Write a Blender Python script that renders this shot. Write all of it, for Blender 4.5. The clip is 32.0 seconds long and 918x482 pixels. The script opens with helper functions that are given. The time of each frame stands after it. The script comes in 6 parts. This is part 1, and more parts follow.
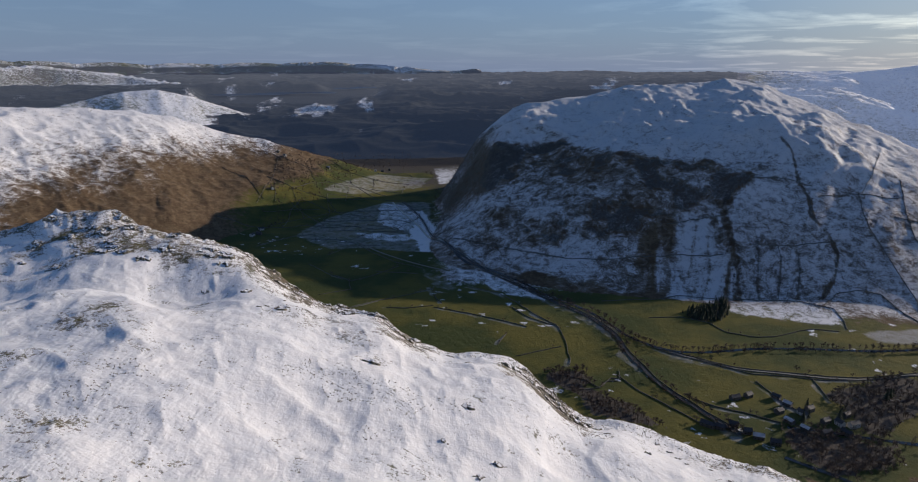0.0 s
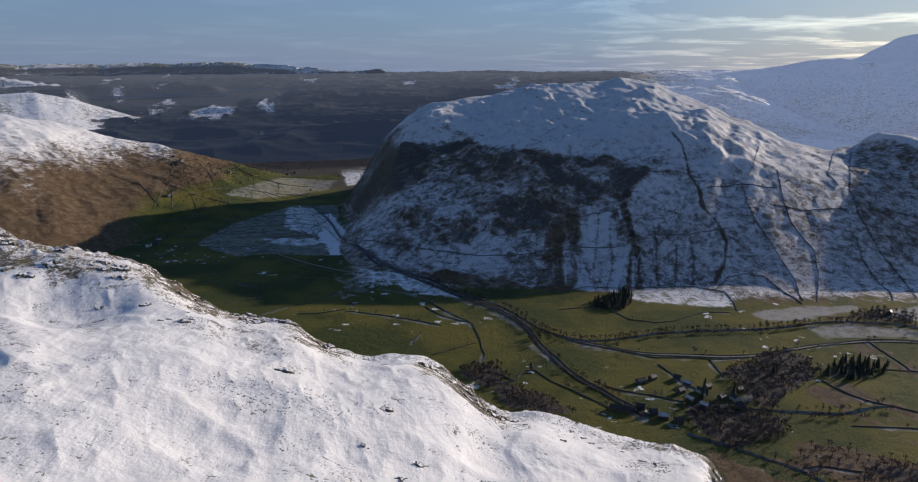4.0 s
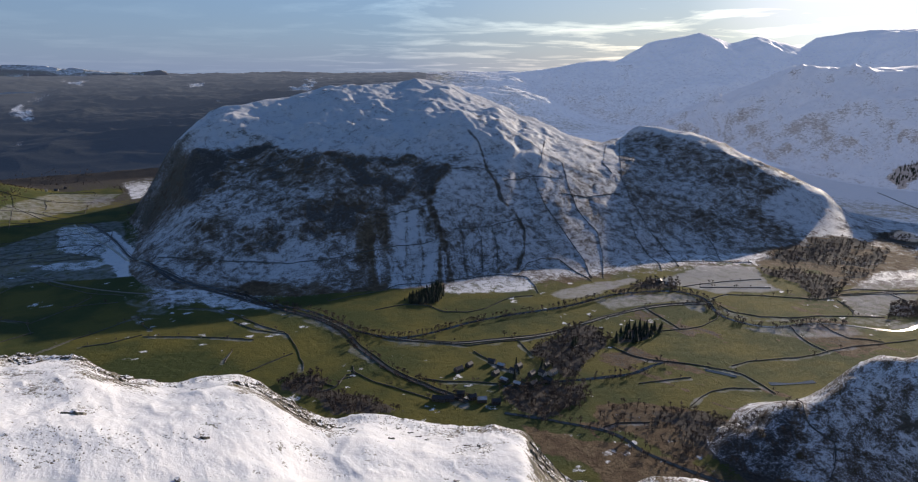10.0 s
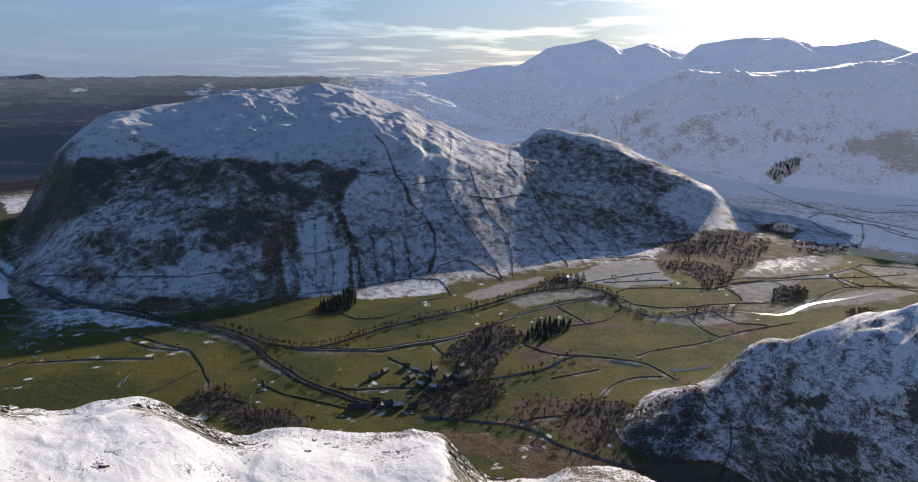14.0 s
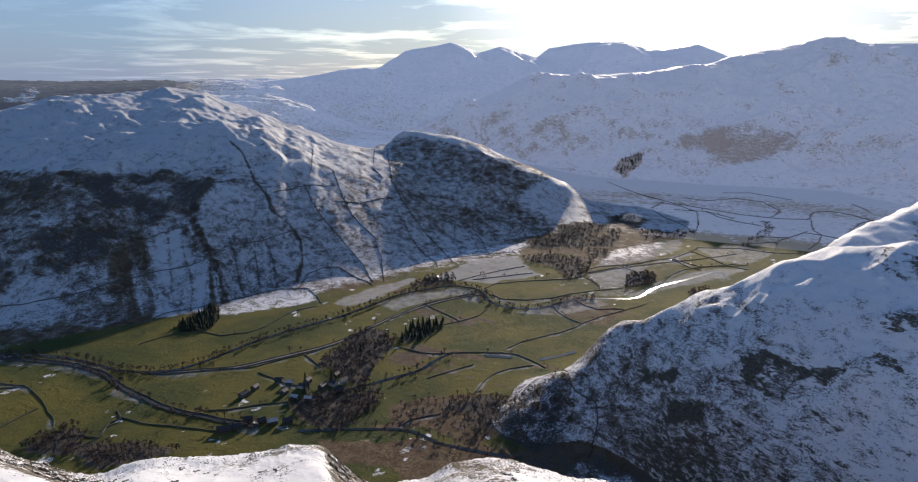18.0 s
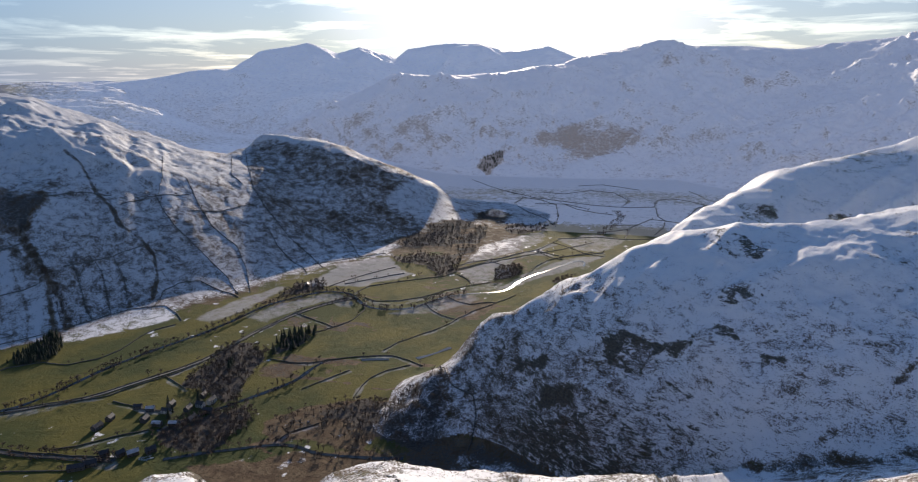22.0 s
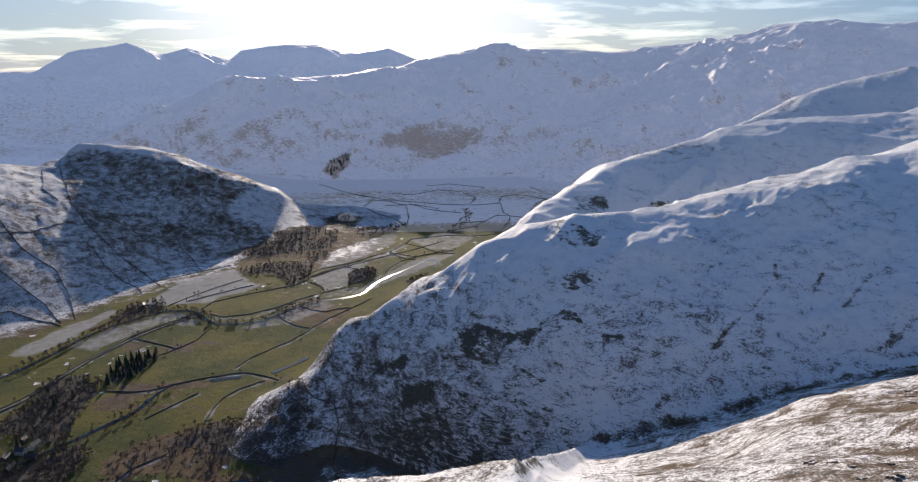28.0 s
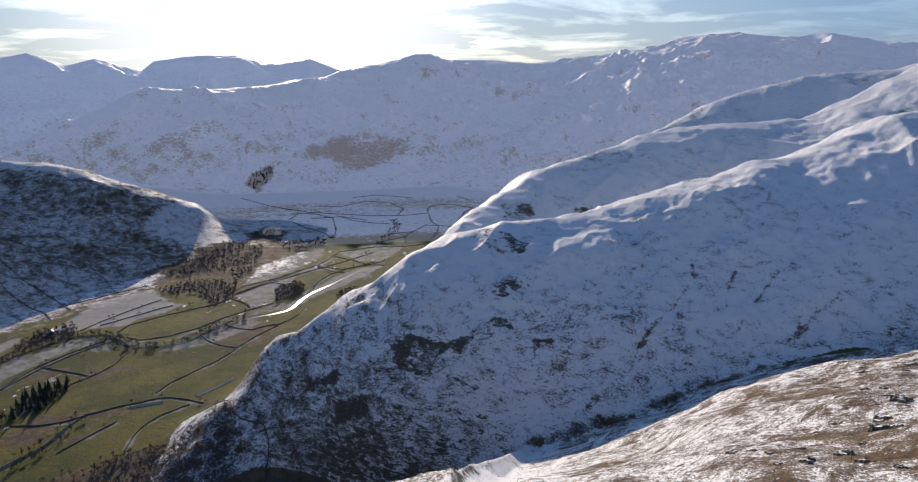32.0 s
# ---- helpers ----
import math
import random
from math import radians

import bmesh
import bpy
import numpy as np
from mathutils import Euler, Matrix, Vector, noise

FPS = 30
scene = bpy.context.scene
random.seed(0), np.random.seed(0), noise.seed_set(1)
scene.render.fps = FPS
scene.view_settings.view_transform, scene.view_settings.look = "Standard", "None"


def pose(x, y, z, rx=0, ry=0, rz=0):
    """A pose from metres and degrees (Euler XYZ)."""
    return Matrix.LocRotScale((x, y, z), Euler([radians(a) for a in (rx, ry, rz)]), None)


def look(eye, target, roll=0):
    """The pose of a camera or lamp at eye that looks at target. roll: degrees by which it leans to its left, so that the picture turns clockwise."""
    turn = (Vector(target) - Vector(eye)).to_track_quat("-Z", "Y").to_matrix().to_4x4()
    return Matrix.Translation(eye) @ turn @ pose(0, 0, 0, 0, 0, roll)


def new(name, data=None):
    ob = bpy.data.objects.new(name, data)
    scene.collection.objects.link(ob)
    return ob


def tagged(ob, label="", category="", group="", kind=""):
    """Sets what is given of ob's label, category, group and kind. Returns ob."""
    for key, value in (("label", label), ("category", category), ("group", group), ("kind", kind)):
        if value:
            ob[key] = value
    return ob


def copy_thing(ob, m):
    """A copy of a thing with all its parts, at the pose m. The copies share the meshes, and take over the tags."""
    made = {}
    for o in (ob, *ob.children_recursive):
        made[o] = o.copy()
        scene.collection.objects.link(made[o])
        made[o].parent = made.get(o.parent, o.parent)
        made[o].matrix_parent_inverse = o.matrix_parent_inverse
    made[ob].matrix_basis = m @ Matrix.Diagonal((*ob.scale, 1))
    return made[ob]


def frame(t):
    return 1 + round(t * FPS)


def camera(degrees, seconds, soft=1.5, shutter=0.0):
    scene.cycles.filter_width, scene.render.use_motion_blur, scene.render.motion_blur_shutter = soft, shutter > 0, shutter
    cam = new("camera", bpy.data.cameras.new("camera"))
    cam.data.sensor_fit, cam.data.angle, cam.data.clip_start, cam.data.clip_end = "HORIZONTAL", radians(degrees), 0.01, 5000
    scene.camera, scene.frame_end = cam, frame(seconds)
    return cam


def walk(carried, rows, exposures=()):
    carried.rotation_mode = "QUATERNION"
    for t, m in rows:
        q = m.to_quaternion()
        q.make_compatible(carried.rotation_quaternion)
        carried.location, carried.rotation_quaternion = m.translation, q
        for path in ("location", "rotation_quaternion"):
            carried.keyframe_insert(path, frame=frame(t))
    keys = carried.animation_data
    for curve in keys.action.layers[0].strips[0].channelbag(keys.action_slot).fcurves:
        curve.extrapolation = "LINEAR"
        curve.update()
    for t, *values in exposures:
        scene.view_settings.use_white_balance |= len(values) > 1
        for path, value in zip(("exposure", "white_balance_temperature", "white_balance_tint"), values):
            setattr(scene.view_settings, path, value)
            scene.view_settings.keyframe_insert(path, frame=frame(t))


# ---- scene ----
cam = camera(71.39, 32.0, soft=1.1)
PATH = [
    (0.0, pose(-0.00, 0, 420, 74.61, 0.16, -0.11)), (0.5, pose(-0.07, 0, 420, 74.61, 0.18, -1.15)),
    (1.0, pose(-0.13, 0, 420, 74.58, 0.15, -2.08)), (1.5, pose(-0.20, 0, 420, 74.59, 0.19, -3.03)),
    (2.0, pose(-0.27, 0, 420, 74.58, 0.18, -3.91)), (2.5, pose(-0.33, 0, 420, 74.60, 0.25, -4.88)),
    (3.0, pose(-0.40, 0, 420, 74.58, 0.22, -5.81)), (3.5, pose(-0.47, 0, 420, 74.59, 0.25, -7.07)),
    (5.5, pose(-0.73, 0, 420, 74.49, 0.15, -12.93)), (6.0, pose(-0.80, 0, 420, 74.50, 0.19, -14.71)),
    (6.5, pose(-0.87, 0, 420, 74.50, 0.15, -16.44)), (7.0, pose(-0.93, 0, 420, 74.50, 0.22, -18.02)),
    (7.5, pose(-1.00, 0, 420, 74.50, 0.20, -19.67)), (8.0, pose(-1.07, 0, 420, 74.52, 0.18, -21.20)),
    (8.5, pose(-1.13, 0, 420, 74.53, 0.18, -22.63)), (9.0, pose(-1.20, 0, 420, 74.55, 0.15, -23.73)),
    (9.5, pose(-1.27, 0, 420, 74.57, 0.15, -24.85)), (10.0, pose(-1.33, 0, 420, 74.62, 0.15, -25.89)),
    (10.5, pose(-1.40, 0, 420, 74.64, 0.14, -26.89)), (11.0, pose(-1.47, 0, 420, 74.67, 0.06, -27.89)),
    (11.5, pose(-1.53, 0, 420, 74.72, 0.10, -28.90)), (12.0, pose(-1.60, 0, 420, 74.76, 0.05, -29.94)),
    (12.5, pose(-1.67, 0, 420, 74.80, 0.05, -31.04)), (13.0, pose(-1.73, 0, 420, 74.87, -0.04, -31.93)),
    (13.5, pose(-1.80, 0, 420, 74.93, -0.02, -32.98)), (14.0, pose(-1.87, 0, 420, 74.96, 0.02, -34.15)),
    (14.5, pose(-1.93, 0, 420, 75.00, 0.06, -35.34)), (16.5, pose(-2.20, 0, 420, 75.14, 0.01, -40.43)),
    (17.0, pose(-2.27, 0, 420, 75.11, 0.03, -42.31)), (17.5, pose(-2.33, 0, 420, 75.17, 0.12, -44.39)),
    (18.0, pose(-2.40, 0, 420, 75.19, 0.12, -46.33)), (18.5, pose(-2.40, 0, 420, 75.19, 0.19, -48.10)),
    (19.0, pose(-2.40, 0, 420, 75.22, 0.19, -49.61)), (19.5, pose(-2.40, 0, 420, 75.21, 0.20, -51.27)),
    (20.0, pose(-2.40, 0, 420, 75.21, 0.19, -52.87)), (20.5, pose(-2.40, 0, 420, 75.24, 0.31, -54.39)),
    (21.0, pose(-2.40, 0, 420, 75.23, 0.30, -55.82)), (21.5, pose(-2.40, 0, 420, 75.24, 0.33, -57.07)),
    (22.0, pose(-2.40, 0, 420, 75.21, 0.32, -58.39)), (22.5, pose(-2.40, 0, 420, 75.24, 0.32, -59.55)),
    (23.0, pose(-2.40, 0, 420, 75.28, 0.34, -60.86)), (23.5, pose(-2.40, 0, 420, 75.30, 0.36, -62.15)),
    (24.0, pose(-2.40, 0, 420, 75.30, 0.38, -63.56)), (24.5, pose(-2.40, 0, 420, 75.30, 0.38, -64.86)),
    (25.0, pose(-2.40, 0, 420, 75.33, 0.42, -65.89)), (25.5, pose(-2.40, 0, 420, 75.34, 0.39, -67.15)),
    (27.5, pose(-2.40, 0, 420, 75.31, 0.48, -71.10)), (28.0, pose(-2.40, 0, 420, 75.29, 0.44, -72.07)),
    (28.5, pose(-2.40, 0, 420, 75.27, 0.49, -72.99)), (29.0, pose(-2.40, 0, 420, 75.35, 0.51, -73.69)),
    (29.5, pose(-2.40, 0, 420, 75.67, 0.55, -74.29)), (30.0, pose(-2.40, 0, 420, 76.13, 0.56, -74.95)),
    (30.5, pose(-2.40, 0, 420, 76.19, 0.58, -75.59)), (31.0, pose(-2.40, 0, 420, 76.14, 0.62, -76.52)),
    (31.5, pose(-2.40, 0, 420, 76.14, 0.63, -77.48)), (32.0, pose(-2.40, 0, 420, 76.12, 0.65, -78.67)),
]
walk(cam, PATH, exposures=[(0, -0.22, 6850, 16), (9, 0.05, 6950, 16), (19, 0.2, 7000, 16), (32, 0.1, 6950, 16)])

# ---- light ----
SUN_AZ, SUN_EL = 64.0, 15.2

world = bpy.data.worlds.new("winter_sky")
scene.world = world
world.use_nodes = True
wn = world.node_tree.nodes
wl = world.node_tree.links
wn.clear()


sky = wn.new("ShaderNodeTexSky")
sky.sky_type = "NISHITA"
sky.sun_disc = False
sky.sun_elevation = radians(SUN_EL)
sky.sun_rotation = radians(SUN_AZ)
sky.altitude = 500
sky.air_density = 1.0
sky.dust_density = 0.1
sky.ozone_density = 3.0

# thin cloud streaks lying in flat layers towards the sun
geo = wn.new("ShaderNodeTexCoord")
sep = wn.new("ShaderNodeSeparateXYZ")
wl.new(geo.outputs["Generated"], sep.inputs[0])
lift = wn.new("ShaderNodeMath")
lift.operation = "ADD"
lift.inputs[1].default_value = 0.06
wl.new(sep.outputs["Z"], lift.inputs[0])
floor_ = wn.new("ShaderNodeMath")
floor_.operation = "MAXIMUM"
floor_.inputs[1].default_value = 0.03
wl.new(lift.outputs[0], floor_.inputs[0])
px = wn.new("ShaderNodeMath")
px.operation = "DIVIDE"
wl.new(sep.outputs["X"], px.inputs[0])
wl.new(floor_.outputs[0], px.inputs[1])
py = wn.new("ShaderNodeMath")
py.operation = "DIVIDE"
wl.new(sep.outputs["Y"], py.inputs[0])
wl.new(floor_.outputs[0], py.inputs[1])
flat = wn.new("ShaderNodeCombineXYZ")
wl.new(px.outputs[0], flat.inputs[0])
wl.new(py.outputs[0], flat.inputs[1])
cloud = wn.new("ShaderNodeTexNoise")
cloud.inputs["Scale"].default_value = 0.62
cloud.inputs["Detail"].default_value = 9
cloud.inputs["Roughness"].default_value = 0.58
cloud.inputs["Distortion"].default_value = 0.4
wl.new(flat.outputs[0], cloud.inputs["Vector"])
cover = wn.new("ShaderNodeMapRange")
cover.inputs["From Min"].default_value = 0.495
cover.inputs["From Max"].default_value = 0.67
wl.new(cloud.outputs["Fac"], cover.inputs["Value"])
# more cloud on the sunward side
toward = wn.new("ShaderNodeVectorMath")
toward.operation = "DOT_PRODUCT"
toward.inputs[1].default_value = (math.sin(radians(SUN_AZ)), math.cos(radians(SUN_AZ)), 0.1)
wl.new(geo.outputs["Generated"], toward.inputs[0])
more = wn.new("ShaderNodeMapRange")
more.inputs["From Min"].default_value = 0.6
more.inputs["From Max"].default_value = 0.95
more.inputs["To Min"].default_value = 0.10
more.inputs["To Max"].default_value = 0.95
wl.new(toward.outputs["Value"], more.inputs["Value"])
amount = wn.new("ShaderNodeMath")
amount.operation = "MULTIPLY"
wl.new(cover.outputs[0], amount.inputs[0])
wl.new(more.outputs[0], amount.inputs[1])
# the streaks thin out into clear blue overhead
overhead = wn.new("ShaderNodeMapRange")
overhead.inputs["From Min"].default_value = 0.4
overhead.inputs["From Max"].default_value = 0.75
overhead.inputs["To Min"].default_value = 1.0
overhead.inputs["To Max"].default_value = 0.0
wl.new(sep.outputs["Z"], overhead.inputs["Value"])
thinned = wn.new("ShaderNodeMath")
thinned.operation = "MULTIPLY"
wl.new(amount.outputs[0], thinned.inputs[0])
wl.new(overhead.outputs[0], thinned.inputs[1])
lit = wn.new("ShaderNodeMixRGB")
lit.blend_type = "MULTIPLY"
lit.inputs[0].default_value = 1.0
lit.inputs[2].default_value = (2.5, 2.2, 1.85, 1)
both = wn.new("ShaderNodeMixRGB")
wl.new(thinned.outputs[0], both.inputs[0])
wl.new(lit.outputs[0], both.inputs[2])
# pale winter haze low in the sky
low = wn.new("ShaderNodeMapRange")
low.inputs["From Min"].default_value = 0.0
low.inputs["From Max"].default_value = 0.3
low.inputs["To Min"].default_value = 0.82
low.inputs["To Max"].default_value = 0.0
wl.new(sep.outputs["Z"], low.inputs["Value"])
haze_colour = wn.new("ShaderNodeMixRGB")
haze_colour.inputs[1].default_value = (1.6, 2.35, 3.9, 1)
haze_colour.inputs[2].default_value = (5.5, 5.2, 4.9, 1)
sunward = wn.new("ShaderNodeMapRange")
sunward.inputs["From Min"].default_value = 0.72
sunward.inputs["From Max"].default_value = 1.0
wl.new(toward.outputs["Value"], sunward.inputs["Value"])
wl.new(sunward.outputs[0], haze_colour.inputs[0])
hazed = wn.new("ShaderNodeMixRGB")
wl.new(low.outputs[0], hazed.inputs[0])
wl.new(sky.outputs[0], hazed.inputs[1])
wl.new(haze_colour.outputs[0], hazed.inputs[2])
# the glare round the sun, held to what a bright hazy sky gives
held = wn.new("ShaderNodeMixRGB")
held.blend_type = "DARKEN"
held.inputs[0].default_value = 1.0
held.inputs[2].default_value = (6.0, 6.4, 6.9, 1)
wl.new(hazed.outputs[0], held.inputs[1])
glare = wn.new("ShaderNodeMapRange")
glare.interpolation_type = "SMOOTHSTEP"
glare.inputs["From Min"].default_value = 0.935
glare.inputs["From Max"].default_value = 0.99
glare.inputs["To Max"].default_value = 3.2
sun_way = wn.new("ShaderNodeVectorMath")
sun_way.operation = "DOT_PRODUCT"
sun_way.inputs[1].default_value = (math.sin(radians(SUN_AZ)) * math.cos(radians(9)), math.cos(radians(SUN_AZ)) * math.cos(radians(9)), math.sin(radians(9)))
wl.new(geo.outputs["Generated"], sun_way.inputs[0])
wl.new(sun_way.outputs["Value"], glare.inputs["Value"])
shine = wn.new("ShaderNodeMixRGB")
shine.blend_type = "ADD"
shine.inputs[0].default_value = 1.0
cool = wn.new("ShaderNodeMixRGB")
cool.blend_type = "MULTIPLY"
cool.inputs[0].default_value = 1.0
cool.inputs[2].default_value = (0.84, 0.95, 1.07, 1)
wl.new(held.outputs[0], cool.inputs[1])
wl.new(cool.outputs[0], shine.inputs[1])
wl.new(glare.outputs[0], shine.inputs[2])
wl.new(shine.outputs[0], lit.inputs[1])
wl.new(shine.outputs[0], both.inputs[1])
back = wn.new("ShaderNodeBackground")
back.inputs["Strength"].default_value = 0.107
wl.new(both.outputs[0], back.inputs["Color"])
wout = wn.new("ShaderNodeOutputWorld")
wl.new(back.outputs[0], wout.inputs[0])

sun = new("sun", bpy.data.lights.new("sun", "SUN"))
sun.data.energy = 4.25
sun.data.angle = radians(0.5)
sun.data.color = (1.0, 0.90, 0.75)
sa, se = radians(SUN_AZ), radians(SUN_EL)
sun.matrix_world = look((0, 0, 900), (-1000 * math.sin(sa) * math.cos(se), -1000 * math.cos(sa) * math.cos(se), 900 - 1000 * math.sin(se)))

# ---- materials ----
def material(name):
    m = bpy.data.materials.new(name)
    m.use_nodes = True
    return m, m.node_tree.nodes, m.node_tree.links, m.node_tree.nodes["Principled BSDF"]


class Nodes:
    """Short hand for wiring a node material."""

    def __init__(self, name):
        self.m, self.n, self.l, self.b = material(name)

    def put(self, socket, value):
        if hasattr(value, "is_linked"):
            self.l.new(value, socket)
        elif value is not None:
            socket.default_value = value

    def noise(self, vec, scale, detail=4, rough=0.55, distort=0.0):
        t = self.n.new("ShaderNodeTexNoise")
        self.put(t.inputs["Vector"], vec)
        t.inputs["Scale"].default_value = scale
        t.inputs["Detail"].default_value = detail
        t.inputs["Roughness"].default_value = rough
        t.inputs["Distortion"].default_value = distort
        return t.outputs["Fac"]

    def math(self, op, a, b=None, c=None):
        t = self.n.new("ShaderNodeMath")
        t.operation = op
        self.put(t.inputs[0], a)
        if b is not None:
            self.put(t.inputs[1], b)
        if c is not None:
            self.put(t.inputs[2], c)
        return t.outputs[0]

    def ramp(self, v, a, b, lo=0.0, hi=1.0):
        t = self.n.new("ShaderNodeMapRange")
        t.interpolation_type = "SMOOTHSTEP"
        self.put(t.inputs["Value"], v)
        for key, val in (("From Min", a), ("From Max", b), ("To Min", lo), ("To Max", hi)):
            self.put(t.inputs[key], val)
        return t.outputs[0]

    def mix(self, f, a, b):
        t = self.n.new("ShaderNodeMixRGB")
        self.put(t.inputs[0], f)
        self.put(t.inputs[1], (*a, 1) if isinstance(a, tuple) and len(a) == 3 else a)
        self.put(t.inputs[2], (*b, 1) if isinstance(b, tuple) and len(b) == 3 else b)
        return t.outputs[0]

    def attr(self, name):
        t = self.n.new("ShaderNodeAttribute")
        t.attribute_name = name
        return t.outputs["Fac"]

    def bump(self, h, strength, distance, normal=None):
        t = self.n.new("ShaderNodeBump")
        self.put(t.inputs["Strength"], strength)
        t.inputs["Distance"].default_value = distance
        self.put(t.inputs["Height"], h)
        if normal is not None:
            self.put(t.inputs["Normal"], normal)
        return t.outputs[0]


def land_material(name, haze_glow=None, soft=0.06, dusted=0.4, dust_from=0.1, bare=0.8, bedded=1.25, flat=2.0, thin=1.0, shaded_conifer=False):
    """Grass, bracken, bare wood, rock and snow, by the cover that each point of the land carries. Distance haze is
    added as emission.
    """
    k = Nodes(name)
    geo = k.n.new("ShaderNodeNewGeometry")
    pos = geo.outputs["Position"]
    sep = k.n.new("ShaderNodeSeparateXYZ")
    k.l.new(geo.outputs["Normal"], sep.inputs[0])
    nz = sep.outputs["Z"]
    strata = k.n.new("ShaderNodeVectorMath")
    strata.operation = "MULTIPLY"
    strata.inputs[1].default_value = (0.9, 0.9, flat)
    k.l.new(pos, strata.inputs[0])
    big = k.noise(pos, 0.006, 5, 0.6)
    mid = k.noise(strata.outputs[0], 0.06, 7, 0.66, 0.6)
    small = k.noise(strata.outputs[0], 0.36, 6, 0.68, 0.3)
    tiny = k.noise(pos, 1.1, 4, 0.65)
    grass = k.mix(k.ramp(big, 0.4, 0.62), (0.06, 0.078, 0.024), (0.145, 0.13, 0.032))
    grass = k.mix(k.ramp(small, 0.5, 0.75), grass, (0.075, 0.07, 0.02))
    bracken = k.mix(k.ramp(mid, 0.35, 0.65), (0.105, 0.068, 0.042), (0.185, 0.132, 0.08))
    bracken = k.mix(k.ramp(small, 0.5, 0.68), bracken, (0.05, 0.038, 0.022))
    trees = k.mix(k.ramp(small, 0.35, 0.65), (0.062, 0.056, 0.052), (0.12, 0.104, 0.09))
    # dark firs of the low country, cloud shadow put into their colour too
    if shaded_conifer:
        trees = k.mix(k.ramp(small, 0.35, 0.65), (0.018, 0.024, 0.028), (0.042, 0.046, 0.046))
    rock = k.mix(k.ramp(small, 0.35, 0.65), (0.06, 0.058, 0.055), (0.16, 0.148, 0.125))
    rock = k.mix(k.ramp(tiny, 0.45, 0.65), rock, (0.13, 0.105, 0.06))
    brown = k.math("ADD", k.attr("brown"), k.math("MULTIPLY", k.math("SUBTRACT", mid, 0.5), 0.9))
    base = k.mix(k.ramp(brown, 0.35, 0.65), grass, bracken)
    wd = k.math("ADD", k.attr("wood"), k.math("MULTIPLY", k.math("SUBTRACT", small, 0.5), 1.0))
    wd = k.math("ADD", wd, k.math("MULTIPLY", k.math("SUBTRACT", mid, 0.5), 0.8))
    base = k.mix(k.ramp(wd, 0.42, 0.58), base, trees)
    steep = k.math("ADD", k.math("SUBTRACT", 1.0, nz), k.math("MULTIPLY", k.math("SUBTRACT", mid, 0.5), 0.7))
    steep = k.math("ADD", steep, k.math("MULTIPLY", k.math("SUBTRACT", small, 0.5), 0.9))
    steep = k.math("ADD", steep, k.attr("crag"))
    beds = k.n.new("ShaderNodeVectorMath")
    beds.operation = "MULTIPLY"
    beds.inputs[1].default_value = (0.75, 0.75, 2.6)
    k.l.new(pos, beds.inputs[0])
    ledge = k.noise(beds.outputs[0], 0.12, 6, 0.66, 0.5)
    steep = k.math("ADD", steep, k.math("MULTIPLY", k.math("SUBTRACT", ledge, 0.5), bedded))
    rocky = k.ramp(steep, 0.35, 0.42)
    base = k.mix(rocky, base, rock)
    sn = k.attr("snow")
    fr = k.math("ADD", k.attr("frost"), k.math("MULTIPLY", k.math("SUBTRACT", mid, 0.5), 1.3))
    fr = k.math("ADD", fr, k.math("MULTIPLY", k.math("SUBTRACT", small, 0.5), 0.5))
    base = k.mix(k.ramp(fr, 0.25, 1.0, 0.0, 0.68), base, (0.46, 0.46, 0.48))
    sn = k.math("ADD", sn, k.math("MULTIPLY", k.math("SUBTRACT", mid, 0.5), 1.9))
    sn = k.math("ADD", sn, k.math("MULTIPLY", k.math("SUBTRACT", small, 0.5), 1.5))
    sn = k.math("ADD", sn, k.math("MULTIPLY", k.math("SUBTRACT", tiny, 0.5), 1.7))
    sn = k.math("SUBTRACT", sn, k.math("MULTIPLY", rocky, 0.55))
    sm = k.ramp(sn, 0.5 - soft, 0.5 + soft)
    dust = k.math("MULTIPLY", k.ramp(sn, dust_from, 0.5, 0.0, dusted), k.math("SUBTRACT", 1.0, k.math("MULTIPLY", rocky, bare)))
    base = k.mix(dust, base, (0.62, 0.64, 0.68))
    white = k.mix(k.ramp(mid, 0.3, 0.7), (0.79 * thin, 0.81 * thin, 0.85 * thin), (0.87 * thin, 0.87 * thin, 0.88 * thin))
    k.l.new(k.mix(sm, base, white), k.b.inputs["Base Color"])
    k.l.new(k.ramp(sm, 0, 1, 0.9, 0.65), k.b.inputs["Roughness"])
    k.b.inputs["Specular IOR Level"].default_value = 0.15
    n0 = k.bump(tiny, 0.4, 0.3)
    n1 = k.bump(k.noise(pos, 0.25, 5, 0.6), 0.4, 1.2, n0)
    drift = k.n.new("ShaderNodeVectorMath")
    drift.operation = "MULTIPLY"
    drift.inputs[1].default_value = (1.0, 0.35, 1.0)
    k.l.new(pos, drift.inputs[0])
    n1 = k.bump(k.noise(drift.outputs[0], 0.6, 5, 0.65), 0.5, 0.5, n1)
    n2 = k.bump(mid, k.ramp(sm, 0, 1, 0.6, 0.2), 3.0, n1)
    k.l.new(n2, k.b.inputs["Normal"])
    # low country: haze painted as emission, paler blue with distance
    if haze_glow and shaded_conifer:
        k.l.new(k.mix(k.attr("far_haze"), haze_glow, (0.078, 0.094, 0.126)), k.b.inputs["Emission Color"])
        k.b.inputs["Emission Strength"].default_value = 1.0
    elif haze_glow:
        k.b.inputs["Emission Color"].default_value = (*haze_glow, 1)
